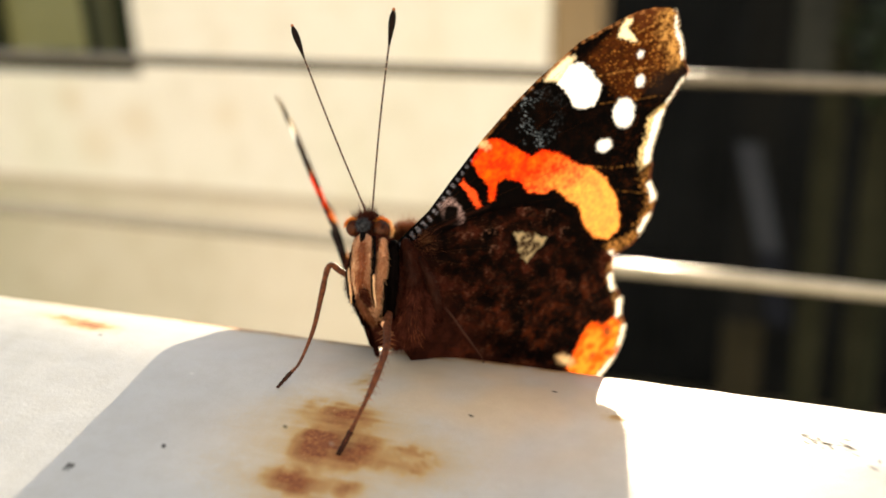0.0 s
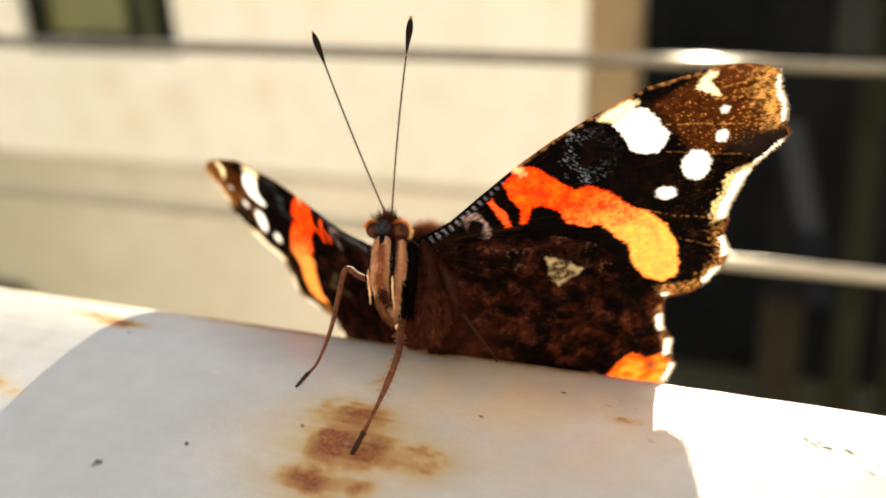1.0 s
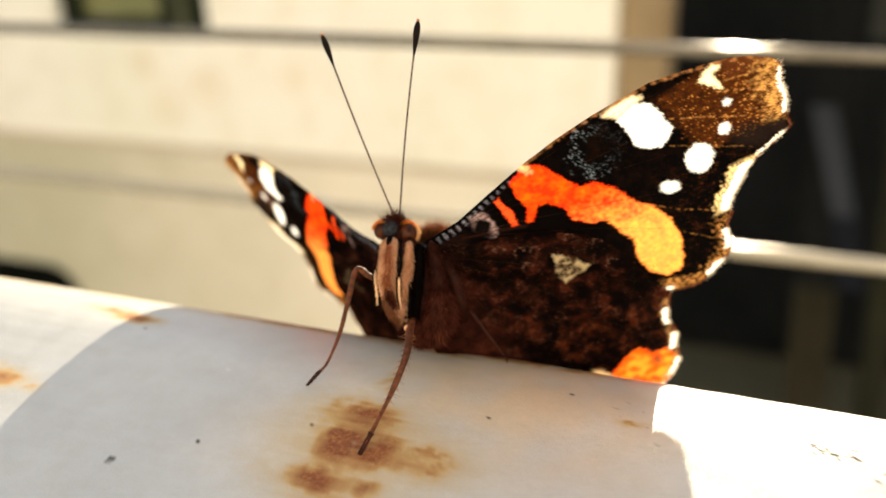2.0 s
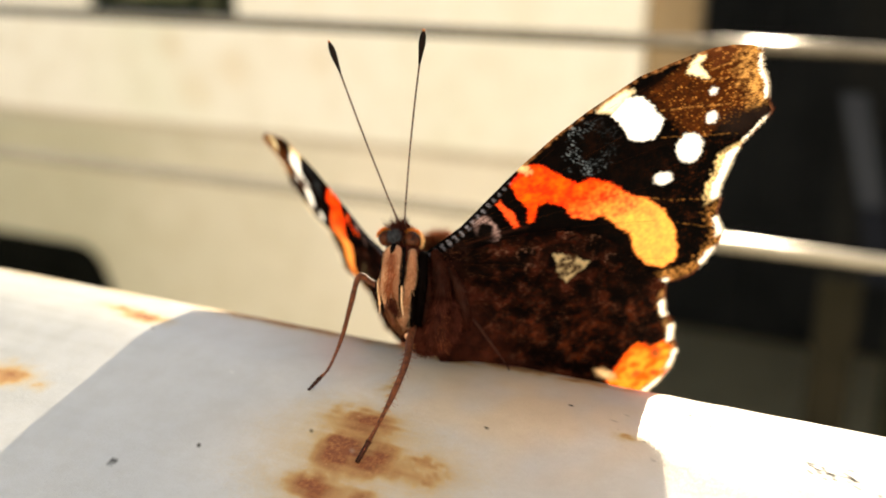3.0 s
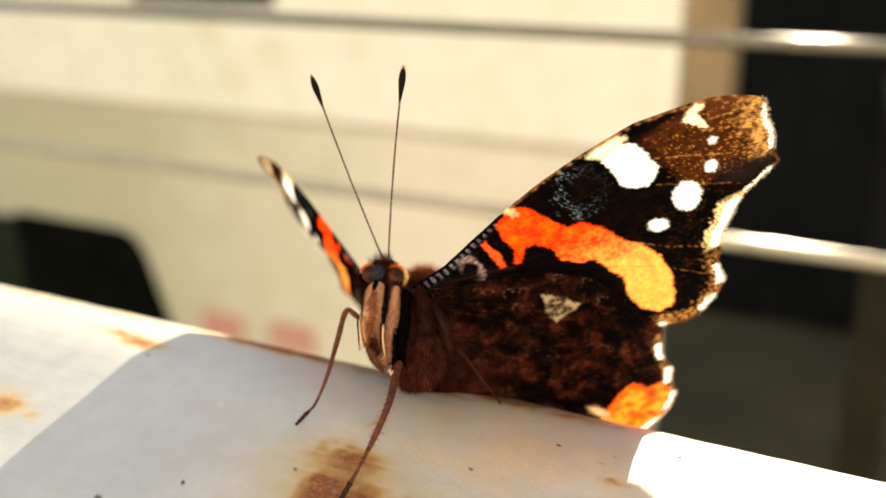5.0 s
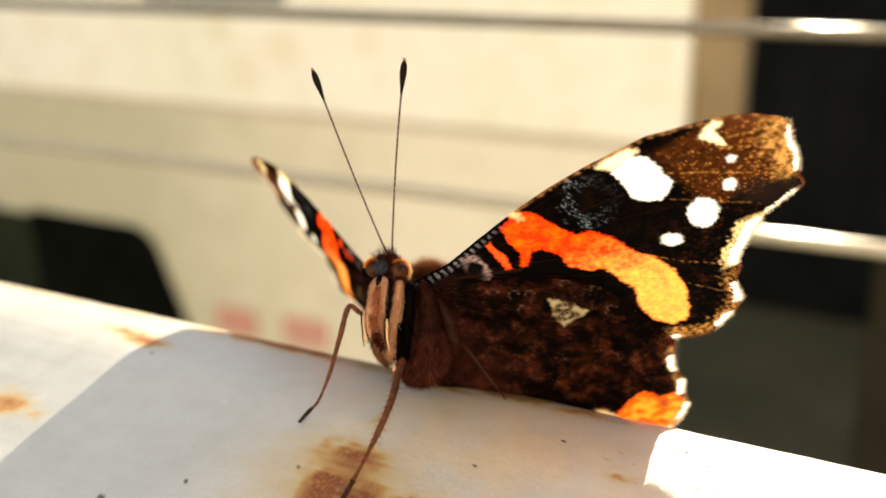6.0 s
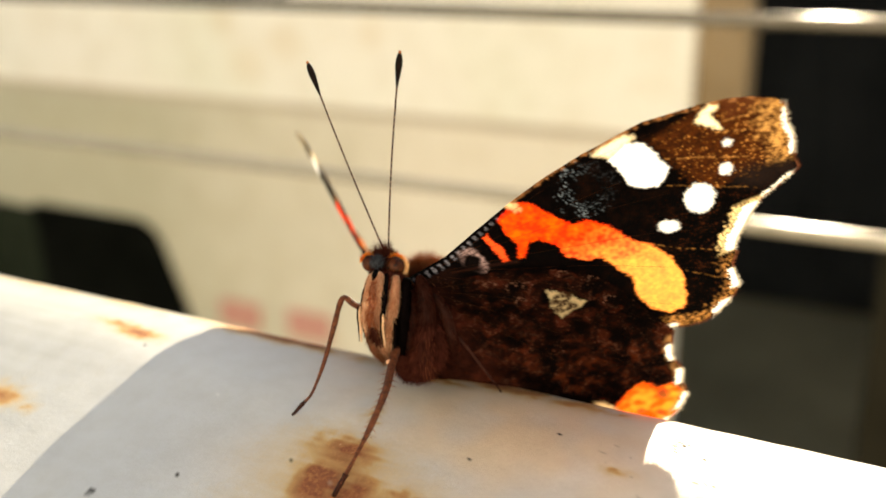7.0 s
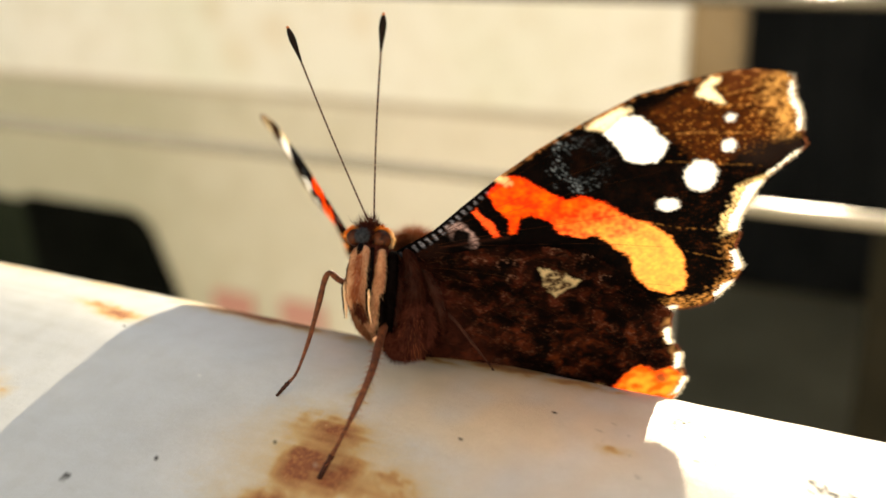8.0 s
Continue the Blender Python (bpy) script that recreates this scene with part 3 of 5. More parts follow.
    verts = np.stack((X / 1000, -r * np.sin(np.radians(A)), RAIL_Z + r * np.cos(np.radians(A))), -1).reshape(-1, 3)
    nx, na = X.shape
    i, j = np.meshgrid(np.arange(nx - 1), np.arange(na), indexing="ij")
    k = (j + 1) % na
    faces = np.stack((i * na + j, i * na + k, (i + 1) * na + k, (i + 1) * na + j), -1).reshape(-1, 4)
    me = bpy.data.meshes.new("pipe")
    me.from_pydata(verts, [], faces)
    for key, value in (("rust", rust), ("speck", speck), ("chip", chip), ("wash", wash), ("grime", np.clip(dim_left, 0, 1))):
        me.attributes.new(key, "FLOAT", "POINT").data.foreach_set("value", value.ravel().astype(np.float32))
    me.materials.append(RAIL_PAINT)
    me.shade_smooth()
    pipe = new("pipe", me)
    pipe.parent = rail
    for x in (-1.45, 1.45):
        bm = bmesh.new()
        tube(bm, [(x, 0, 0.0), (x, 0, RAIL_Z - 0.02)], [0.02, 0.02], 20)
        part("rail_post", bm, RAIL_PAINT, rail)
    tagged(rail, "white painted steel handrail with brown rust stains", "rail")


build_rail()


def build_wires():
    for y, z, mat, label in ((0.1848, 0.0357, WIRE_STEEL, "thin galvanised steel wire stretched behind the rail, catching sun"),
                        (0.1667, -0.0092, WIRE_WHITE, "thin galvanised steel wire stretched low behind the rail")):
        bm = bmesh.new()
        tube(bm, [(-1.5 + 0.1 * k, y, RAIL_Z + z) for k in range(31)], [0.0017] * 31, 32)
        wire = new("wire", finish(bm, "wire", mat))
        tagged(wire, label, "wire", "wires behind the rail")
    for x in (-1.5, 1.5):
        bm = bmesh.new()
        box(bm, x - 0.01, x + 0.01, 0.15, 0.20, 0.0, RAIL_Z + 0.06, 0.002)
        stay = new("wire_post", finish(bm, "wire_post", RAIL_PAINT, False))
        tagged(stay, "white painted steel post that holds the wires", "post", "posts of the wires")


build_wires()


# ---- butterfly ----
MM = 0.001


def butterfly_pose(shift=(0, 0, 0)):
    """Head up and towards the viewer; x to its right, y ahead along the body, z out of its back. The shift is in cm."""
    yaw, pitch, lean = radians(60.826), radians(56.974), radians(26.0)
    ahead = Vector((-math.cos(yaw) * math.cos(pitch), -math.sin(yaw) * math.cos(pitch), math.sin(pitch)))
    left = Vector((math.sin(yaw), -math.cos(yaw), 0))
    up = ahead.cross(left)
    left, up = left * math.cos(lean) + up * math.sin(lean), up * math.cos(lean) - left * math.sin(lean)
    m = Matrix((-left, ahead, up)).transposed().to_4x4()
    m.translation = Vector((-0.073 + shift[0], 0.211 + shift[1], 3.442 + shift[2])) / 100 + Vector((0, 0, RAIL_Z))
    return m


# outlines and marks of the wings, in mm: ahead of the hinge, outwards from it
FORE_EDGE = [(0.6, -0.6), (1.1, 2.9), (2.4, 6.5), (3.5, 9.7), (4.3, 12.7), (4.9, 15.8), (5.5, 20.6), (5.1, 24.7), (4.8, 26.4),
             (4.2, 28.0), (3.3, 29.4), (2.6, 29.9), (1.2, 29.6), (-0.3, 29.7), (-2.0, 29.2), (-2.9, 29.3), (-3.3, 28.7),
             (-3.9, 27.3), (-4.5, 26.0), (-5.4, 25.0), (-6.3, 24.3), (-7.2, 23.5), (-8.1, 23.0), (-8.8, 22.9), (-9.6, 22.3),
             (-11.8, 22.2), (-12.8, 21.3), (-14.2, 19.4), (-14.6, 18.2), (-14.4, 16.9), (-13.9, 15.5), (-12.4, 10.0),
             (-7.5, 3.0), (-4.0, -0.6)]
HIND_EDGE = [(-0.6, -0.8), (-1.0, 1.3), (-1.3, 3.7), (-2.1, 7.2), (-3.1, 9.2), (-4.9, 11.7), (-7.5, 13.6), (-10.3, 14.5),
             (-12.4, 15.3), (-14.0, 15.9), (-15.0, 15.4), (-16.4, 14.9), (-17.4, 14.9), (-18.6, 15.1), (-20.0, 14.5),
             (-21.8, 14.4), (-23.2, 13.1), (-24.1, 11.5), (-24.7, 9.8), (-24.6, 6.7), (-23.4, 3.2), (-20.0, -1.5), (-14.0, -4.2),
             (-8.0, -4.6), (-3.9, -2.4)]
WHITE_PATCH = [(3.6, 17.4), (4.3, 19.0), (3.9, 20.1), (2.8, 20.6), (2.1, 20.6), (1.2, 21.0), (0.4, 20.5), (-0.1, 19.8),
               (0.1, 18.9), (0.9, 18.0), (1.9, 17.9), (2.8, 17.7)]
COSTA_PATCH = [(4.5, 16.5), (4.95, 17.7), (5.1, 19.0), (4.6, 19.7), (4.3, 18.9), (3.8, 17.6)]
TIP_MARK = [(4.9, 25.4), (4.5, 25.7), (4.0, 25.0), (2.6, 25.4), (3.3, 24.5), (3.9, 23.9), (4.6, 24.6)]
RED_BAND = [(2.4, 8.1), (3.2, 9.6), (2.8, 10.7), (1.1, 11.8), (-0.6, 12.8), (-0.7, 13.9), (-2.1, 15.3), (-3.9, 16.3),
            (-5.1, 17.5), (-6.9, 18.3), (-9.0, 18.5), (-10.8, 18.1), (-12.2, 17.5), (-12.3, 16.2), (-11.1, 15.1), (-9.1, 14.6),
            (-7.5, 15.0), (-6.2, 14.2), (-4.4, 13.6), (-4.2, 12.5), (-3.1, 11.2), (-1.8, 11.0), (-0.7, 10.0), (-0.6, 9.1),
            (-1.7, 8.3), (-1.6, 7.9), (-0.2, 8.4), (1.1, 8.0)]
RED_BAR = [(1.4, 6.3), (1.5, 6.7), (-0.2, 7.15), (-1.5, 7.1), (-1.4, 6.7), (-0.1, 6.5)]
PALE_MARK = [(-5.27, 8.49), (-6.32, 9.54), (-7.67, 10.93), (-8.06, 9.97), (-8.75, 8.27), (-7.88, 8.27), (-7.01, 8.19)]
TAIL_PATCH = [(-21.1, 7.4), (-19.2, 9.9), (-18.7, 11.4), (-20.0, 12.3), (-19.9, 13.7), (-21.7, 14.2), (-23.3, 13.0),
              (-24.2, 11.4), (-24.9, 9.7), (-23.1, 7.5)]


def inside(poly, a, b):
    hit = np.zeros(a.shape, bool)
    for (a0, b0), (a1, b1) in zip(poly, poly[1:] + poly[:1]):
        cross = (b0 > b) != (b1 > b)
        hit ^= cross & (a < (a1 - a0) * (b - b0) / ((b1 - b0) or 1e-9) + a0)
    return hit


def edge_distance(poly, a, b, closed=True):
    """Distance to the outline, the nearest point on it, and how far along the outline that is."""
    best = np.full(a.shape, 1e9)
    na, nb, along = np.zeros(a.shape), np.zeros(a.shape), np.zeros(a.shape)
    run = 0.0
    for (a0, b0), (a1, b1) in zip(poly, poly[1:] + (poly[:1] if closed else [])):
        da, db = a1 - a0, b1 - b0
        n = math.hypot(da, db)
        t = np.clip(((a - a0) * da + (b - b0) * db) / (n * n), 0, 1)
        d = np.hypot(a - a0 - t * da, b - b0 - t * db)
        near = d < best
        best, na, nb = np.where(near, d, best), np.where(near, a0 + t * da, na), np.where(near, b0 + t * db, nb)
        along = np.where(near, run + t * n, along)
        run += n
    return best, na, nb, along


def noisy(a, b, scale, seed):
    return np.array([noise.noise((x * scale, y * scale, seed)) for x, y in zip(a, b)])


def soft(poly, a, b, width=0.12):
    d = edge_distance(poly, a, b)[0]
    return np.clip(0.5 + np.where(inside(poly, a, b), d, -d) / (2 * width), 0, 1)


def spot(a, b, ca, cb, ra, rb, turn=0.0, width=0.15):
    c, s = math.cos(radians(turn)), math.sin(radians(turn))
    u, v = (a - ca) * c + (b - cb) * s, (b - cb) * c - (a - ca) * s
    d = np.hypot(u / ra, v / rb)
    return np.clip(0.5 + (1 - d) * min(ra, rb) / (2 * width), 0, 1)


def lay(colours, fac, rgb):
    rgb = np.asarray(rgb, float)
    if rgb.ndim == 1:
        rgb = rgb[None, :]
    return colours * (1 - fac[:, None]) + rgb * fac[:, None]


def paint_forewing(a, b):
    n1, n2, n3 = noisy(a, b, 0.9, 3.1), noisy(a, b, 3.2, 8.4), noisy(a, b, 9.0, 5.2)
    aw, bw = a + 0.15 * n2 + 0.13 * n3, b + 0.15 * noisy(a, b, 3.0, 1.7) + 0.13 * noisy(a, b, 9.0, 15.2)
    d = edge_distance(FORE_EDGE, a, b)[0]
    c = np.tile((0.0011, 0.0008, 0.0008), (len(a), 1))
    c = lay(c, np.clip(0.5 * n1 + 0.3 * n2 + 0.1, 0, 1) * np.clip((b - 9.0) / 6.0, 0.2, 1), (0.0085, 0.0030, 0.0018))
    c = lay(c, np.clip(2.0 * n3 + 1.2 * n2 + 0.6 * n1 - 0.65, 0, 1) * np.clip((-1.0 - a) / 3.0, 0, 1) * np.clip((b - 16.0) / 4.0, 0, 1), (0.030, 0.009, 0.004))
    # brown tip, streaked outwards, golden towards the edge
    streak = np.array([noise.noise((x * 5.0, y * 1.1, 4.9)) for x, y in zip(a, b)])
    tip = np.clip((b - 21.0 + 0.35 * (a - 1) + 0.5 * n2) / 0.9, 0, 1) * np.clip((a + 2.3 + 0.5 * n1 + 0.3 * n2) / 0.5, 0, 1) * np.clip((4.9 - a + 0.2 * (b - 24)) / 0.5, 0, 1)
    out = np.clip((b - 21.5) / 6.5, 0, 1)
    n4 = noisy(a, b, 1.7, 14.0)
    brown = lay(np.tile((0.016, 0.0052, 0.0022), (len(a), 1)), np.clip(0.32 + 0.25 * out + 0.30 * n4 + 0.30 * n2 + 0.45 * n3 + 0.35 * streak, 0, 1), (0.068, 0.0170, 0.0036))
    brown = lay(brown, np.clip((a - 3.0 + 0.4 * n4) / 0.5, 0, 1) * np.clip((b - 25.6) / 0.6, 0, 1) * 0.85, (0.060, 0.017, 0.006))
    brown = lay(brown, np.clip(2.2 * n3 + 1.0 * n2 + 0.8 * out - 1.25, 0, 1), (0.40, 0.165, 0.042))
    c = c * (1 - tip[:, None]) + brown * tip[:, None]
    gold = tip * np.clip((b - 27.1 + 0.5 * n4 + 0.5 * n2) / 1.3, 0, 1) * np.clip(0.50 + 0.30 * n4 + 0.6 * n2 + 0.9 * n3 + 0.7 * streak, 0, 1) * np.clip((4.0 - a) / 1.2, 0, 1)
    c = lay(c, gold * 0.75, (0.48, 0.25, 0.075))
    c = lay(c, np.maximum(spot(aw, bw, -2.3, 26.4, 1.05, 1.7, 20, 0.5), spot(aw, bw, -2.4, 28.2, 0.7, 1.1, 30, 0.4)) * (0.96 - 0.3 * np.clip(n3, 0, 1)), (0.010, 0.006, 0.005))
    # golden lines along the veins of the outer half
    for line, far in (([(3.2, 25.6), (3.0, 27.0), (2.1, 29.0)], 0.8), ([(2.7, 24.6), (1.6, 27.2), (0.1, 29.5)], 1.0), ([(2.0, 21.0), (0.7, 23.8), (-0.6, 26.4)], 0.9),
                      ([(-0.4, 20.4), (-1.5, 22.4), (-2.6, 24.6), (-3.3, 26.0)], 0.45), ([(-4.6, 17.2), (-6.1, 18.8), (-7.4, 21.0), (-8.6, 22.8)], 0.4), ([(-8.6, 18.8), (-10.2, 20.6), (-11.4, 22.0)], 0.35)):
        dl = edge_distance(line, a + 0.06 * n2, b, False)[0]
        c = lay(c, np.clip(1.3 - dl / 0.085, 0, 1) * far * np.clip(0.30 + 1.2 * n2 + 0.8 * n3, 0, 1) * 0.8, (0.42, 0.19, 0.055))
    # pale outer margin: broad cream stretch, then white fringe patches with dark gaps
    edge = np.clip((b - 15.0) / 1.0, 0, 1)
    c = lay(c, np.clip((1.5 + 0.4 * n1 + 0.5 * n2 - d) / 0.35, 0, 1) * np.clip((a + 8.6) / 0.5, 0, 1) * np.clip((-4.0 - a) / 0.4, 0, 1) * edge * np.clip(0.85 + 1.3 * n3, 0, 1), (0.66, 0.47, 0.22))
    c = lay(c, np.clip((1.35 + 0.5 * n2 + 0.4 * n1 - d) / 0.6, 0, 1) * np.clip((-8.4 - a) / 0.8, 0, 1) * edge * np.clip(0.40 + 0.8 * n2 + 0.9 * n3, 0, 1), (0.34, 0.15, 0.042))
    c = lay(c, np.clip(1.2 - np.abs(d - 0.85 - 0.25 * n2) / 0.13, 0, 1) * np.clip((a + 12.5) / 0.5, 0, 1) * np.clip((-3.8 - a) / 0.4, 0, 1) * edge * np.clip(0.35 + 1.9 * n3 + 0.8 * n2, 0, 1), (0.055, 0.022, 0.010))
    white = np.zeros(len(a))
    for lo, hi, width in ((-1.7, 2.5, 0.42), (-4.3, -3.0, 0.30), (-8.4, -4.4, 0.85), (-12.0, -9.9, 0.62), (-14.1, -12.7, 0.55)):
        white = np.maximum(white, np.clip((a - lo) / 0.25, 0, 1) * np.clip((hi - a) / 0.25, 0, 1) * np.clip((width + 0.25 * n3 + 0.15 * n2 - d) / 0.14, 0, 1) * ((a > -12.7) | (b > 19.2)))
    white = np.maximum(white, spot(a, b, -13.9, 15.8, 0.25, 0.5, 0, 0.12))
    c = lay(c, white * edge, (0.88, 0.84, 0.74))
    # white and cream spots
    c = lay(c, soft(COSTA_PATCH, aw, bw, 0.25), (0.82, 0.66, 0.42))
    c = lay(c, soft(TIP_MARK, aw, bw), (0.80, 0.66, 0.40))
    c = lay(c, soft(WHITE_PATCH, aw, bw), (0.90, 0.89, 0.86))
    for ca, cb, ra, rb, turn in ((1.3, 25.4, 0.26, 0.27, 0), (-0.9, 24.6, 0.48, 0.42, 0), (-2.5, 22.1, 1.22, 1.06, 20), (-3.9, 19.2, 0.52, 0.74, 25)):
        c = lay(c, spot(aw, bw, ca, cb, ra, rb, turn), (0.90, 0.89, 0.86))
    # red to orange band
    t = np.clip((-1.2 - a) / 6.5 + 0.16 * n2 + 0.10 * n1, 0, 1)
    t = t * t * (3 - 2 * t)
    hue = np.stack((0.82 + 0.08 * t, np.clip(0.044 + 0.235 * t + 0.04 * n1 + 0.03 * n2, 0.026, 0.5), 0.008 + 0.055 * t), -1)
    band = soft(RED_BAND, aw, bw, 0.14)
    c = c * (1 - band[:, None]) + hue * (0.92 + 0.16 * n2[:, None] + 0.10 * n1[:, None]) * band[:, None]
    c = lay(c, spot(aw, bw, 3.4, 9.3, 0.35, 0.9, 60, 0.2), (0.60, 0.36, 0.18))
    c = lay(c, soft(RED_BAR, aw, bw, 0.1), (0.70, 0.06, 0.015))
    # thin brown leading edge
    costa = edge_distance(FORE_EDGE[3:10], a, b, False)
    c = lay(c, np.clip((0.34 + 0.1 * n2 - costa[0]) / 0.15, 0, 1) * np.clip(0.45 + 0.9 * n2 + 0.4 * n3, 0, 1), (0.20, 0.085, 0.032))
    # blue-grey flecks round a black eye
    q = np.hypot((a - 2.0) / 2.1, (b - 15.1) / 1.9)
    fleck = np.clip(1.1 - np.abs(q - 0.85 - 0.45 * n2) / 0.28, 0, 1) * np.clip(4.5 * n3 + 1.5 * n2 - 0.5, 0, 1) * np.clip(1.25 - 0.42 * (b - 13.6), 0.10, 1)
    c = lay(c, fleck, (0.085, 0.105, 0.125))
    # ladder of pale bars along the leading edge, and a grey-lilac ring by the root
    dc = edge_distance(FORE_EDGE[:5], a, b, False)
    bars = np.clip(2.0 * np.sin(dc[3] * 2 * math.pi / 0.62) + 0.1, 0, 1) * np.clip((1.15 - 0.06 * dc[3] - dc[0]) / 0.2, 0, 1) * np.clip((dc[0] - 0.22) / 0.1, 0, 1)
    c = lay(c, bars * np.clip((9.6 - dc[3]) / 1.5, 0, 1) * np.clip(0.6 + 1.3 * n3, 0, 1), (0.13, 0.13, 0.16))
    ring_a, ring_b = a + 0.45 + 0.35 * n2, b - 4.5 + 0.25 * n4
    q = np.hypot(ring_a / 1.15, ring_b / 0.72)
    open_side = np.clip(0.55 + 0.75 * ring_b + 0.35 * ring_a, 0, 1)
    c = lay(c, np.clip(1.2 - np.abs(q - 1.1) / 0.36, 0, 1) * np.clip(0.65 + 0.9 * n3, 0, 1) * open_side, (0.26, 0.17, 0.165))
    c = lay(c, np.clip(1.2 - q / 0.75, 0, 1), (0.003, 0.002, 0.002))
    c = lay(c, np.clip(1 - np.abs(edge_distance([(-0.6, 2.6), (-1.2, 5.2), (-1.9, 7.6)], a, b, False)[0]) / 0.22, 0, 1) * 0.35, (0.030, 0.010, 0.007))
    c = lay(c, np.clip((3.2 - b) / 2.5, 0, 1) * 0.6 * (dc[0] > 1.0), (0.022, 0.008, 0.006))
    return np.clip(c, 0.0008, 0.92)


def paint_hindwing(a, b):
    n1, n2, n3 = noisy(a, b, 0.55, 3.7), noisy(a, b, 1.6, 6.4), noisy(a, b, 6.0, 2.2)
    aw, bw = a + 0.22 * n2 + 0.12 * n3, b + 0.2 * noisy(a, b, 3.0, 9.7) + 0.12 * n3
    d = edge_distance(HIND_EDGE, a, b)[0]
    c = np.tile((0.0030, 0.0013, 0.0010), (len(a), 1))
    wa, wb = a + 0.40 * n2 + 0.3 * n1, b + 0.40 * noisy(a, b, 1.6, 19.0)
    swirl, cells, specks = noisy(wa, wb, 0.62, 31.0), noisy(wa, wb, 1.55, 41.0), noisy(a, b, 10.0, 51.0)
    fog, grit = noisy(wa, wb, 0.30, 71.0), noisy(wa, wb, 3.6, 81.0)
    warm = np.clip((-9.0 - a) / 6.0, 0, 1)[:, None]
    brown = np.array((0.054, 0.0114, 0.0062)) * (1 - warm) + np.array((0.060, 0.0122, 0.0040)) * warm
    c = lay(c, np.clip(0.9 * swirl + 0.45 * cells + 0.6 * fog + 0.35 * grit + 0.30, 0, 1), (0.0165, 0.0044, 0.0026))
    c = lay(c, np.clip(0.55 * cells + 1.15 * swirl + 0.5 * fog + 0.40 * grit + 0.25 * n3 - 0.10, 0, 1) * 0.9, brown)
    c = lay(c, np.clip(1 - np.abs(cells - 0.08 + 0.15 * grit) / 0.07, 0, 1) * np.clip(0.2 + 1.6 * swirl + 0.6 * specks, 0, 1) * 0.40, (0.130, 0.060, 0.040))
    c = lay(c, np.clip(2.6 * specks + 1.4 * grit - 1.2, 0, 1) * (b > 1.0) * 0.35, (0.13, 0.066, 0.046))
    c = lay(c, np.clip(-1.3 * cells - 1.5 * swirl - 0.6 * fog - 0.15, 0, 1) * 0.95, (0.0018, 0.001, 0.001))
    # faint pale crescents before the mark
    for ca, cb in ((-3.0, 4.8), (-3.9, 6.2), (-4.4, 7.4), (-5.6, 6.2), (-4.6, 10.3), (-6.1, 12.2), (-8.6, 12.6)):
        q = np.hypot(aw - ca, (bw - cb) * 1.3)
        c = lay(c, np.clip(1 - np.abs(q - 0.55) / 0.16, 0, 1) * (aw > ca) * np.clip(0.5 + 1.5 * n3, 0, 1) * 0.7, (0.20, 0.10, 0.07))
    c = lay(c, np.clip((2.6 + 1.2 * n1 - b) / 3.0, 0, 1) * 0.7 * np.clip(0.75 + 0.6 * n2 + 0.5 * n3, 0, 1), (0.034, 0.0088, 0.0056))
    # pale three-cornered mark with two dark rings
    c = lay(c, soft(PALE_MARK, aw, bw, 0.12), (0.74, 0.57, 0.33))
    for ca, cb in ((-6.65, 9.2), (-7.65, 9.1)):
        q = np.hypot((aw - ca) / 0.44, (bw - cb) / 0.80)
        c = lay(c, np.clip(1.6 - np.abs(q - 0.75) / 0.42, 0, 1) * np.clip(0.95 + 0.8 * n3, 0, 1), (0.045, 0.022, 0.011))
    # orange corner with dark dots, pale fringe
    t = np.clip(0.5 + 1.3 * n2, 0, 1)
    hue = np.stack((0.80 + 0.1 * t, 0.070 + 0.15 * t, 0.009 + 0.018 * t), -1)
    tail = soft(TAIL_PATCH, aw, bw, 0.22)
    c = c * (1 - tail[:, None]) + hue * tail[:, None]
    for ca, cb, r in ((-21.8, 10.1, 0.34), (-20.8, 12.5, 0.5), (-22.8, 11.6, 0.3)):
        c = lay(c, spot(aw, bw, ca, cb, r, r, 0, 0.25) * 0.85, (0.12, 0.035, 0.012))
    c = lay(c, spot(aw, bw, -20.1, 7.5, 0.40, 1.0, 60, 0.25), (0.50, 0.34, 0.18))
    rim = np.clip((-14.2 - a) / 0.4, 0, 1) * (b > 9.0)
    c = lay(c, rim * np.clip((0.95 - d) / 0.3, 0, 1) * np.clip(0.4 + n2, 0, 1) * 0.7, (0.32, 0.16, 0.06))
    white = np.zeros(len(a))
    for lo, hi, width in ((-17.2, -15.2, 0.62), (-20.3, -18.2, 0.66), (-23.1, -21.3, 0.5), (-24.9, -23.5, 0.5)):
        white = np.maximum(white, np.clip((a - lo) / 0.25, 0, 1) * np.clip((hi - a) / 0.25, 0, 1) * np.clip((width + 0.25 * n3 - d) / 0.15, 0, 1))
    c = lay(c, white * (b > 8.5), (0.88, 0.83, 0.70))
    return np.clip(c, 0.0008, 0.92)


def wing_height(a, b, drop, depth=0.10):
    fold = depth * np.cos(22.5 * np.arctan2(a + 1.0, b + 4.0)) * np.clip(np.hypot(a, b) / 12, 0, 1)
    return drop + fold - 0.00066 * (b - 12.0) ** 2


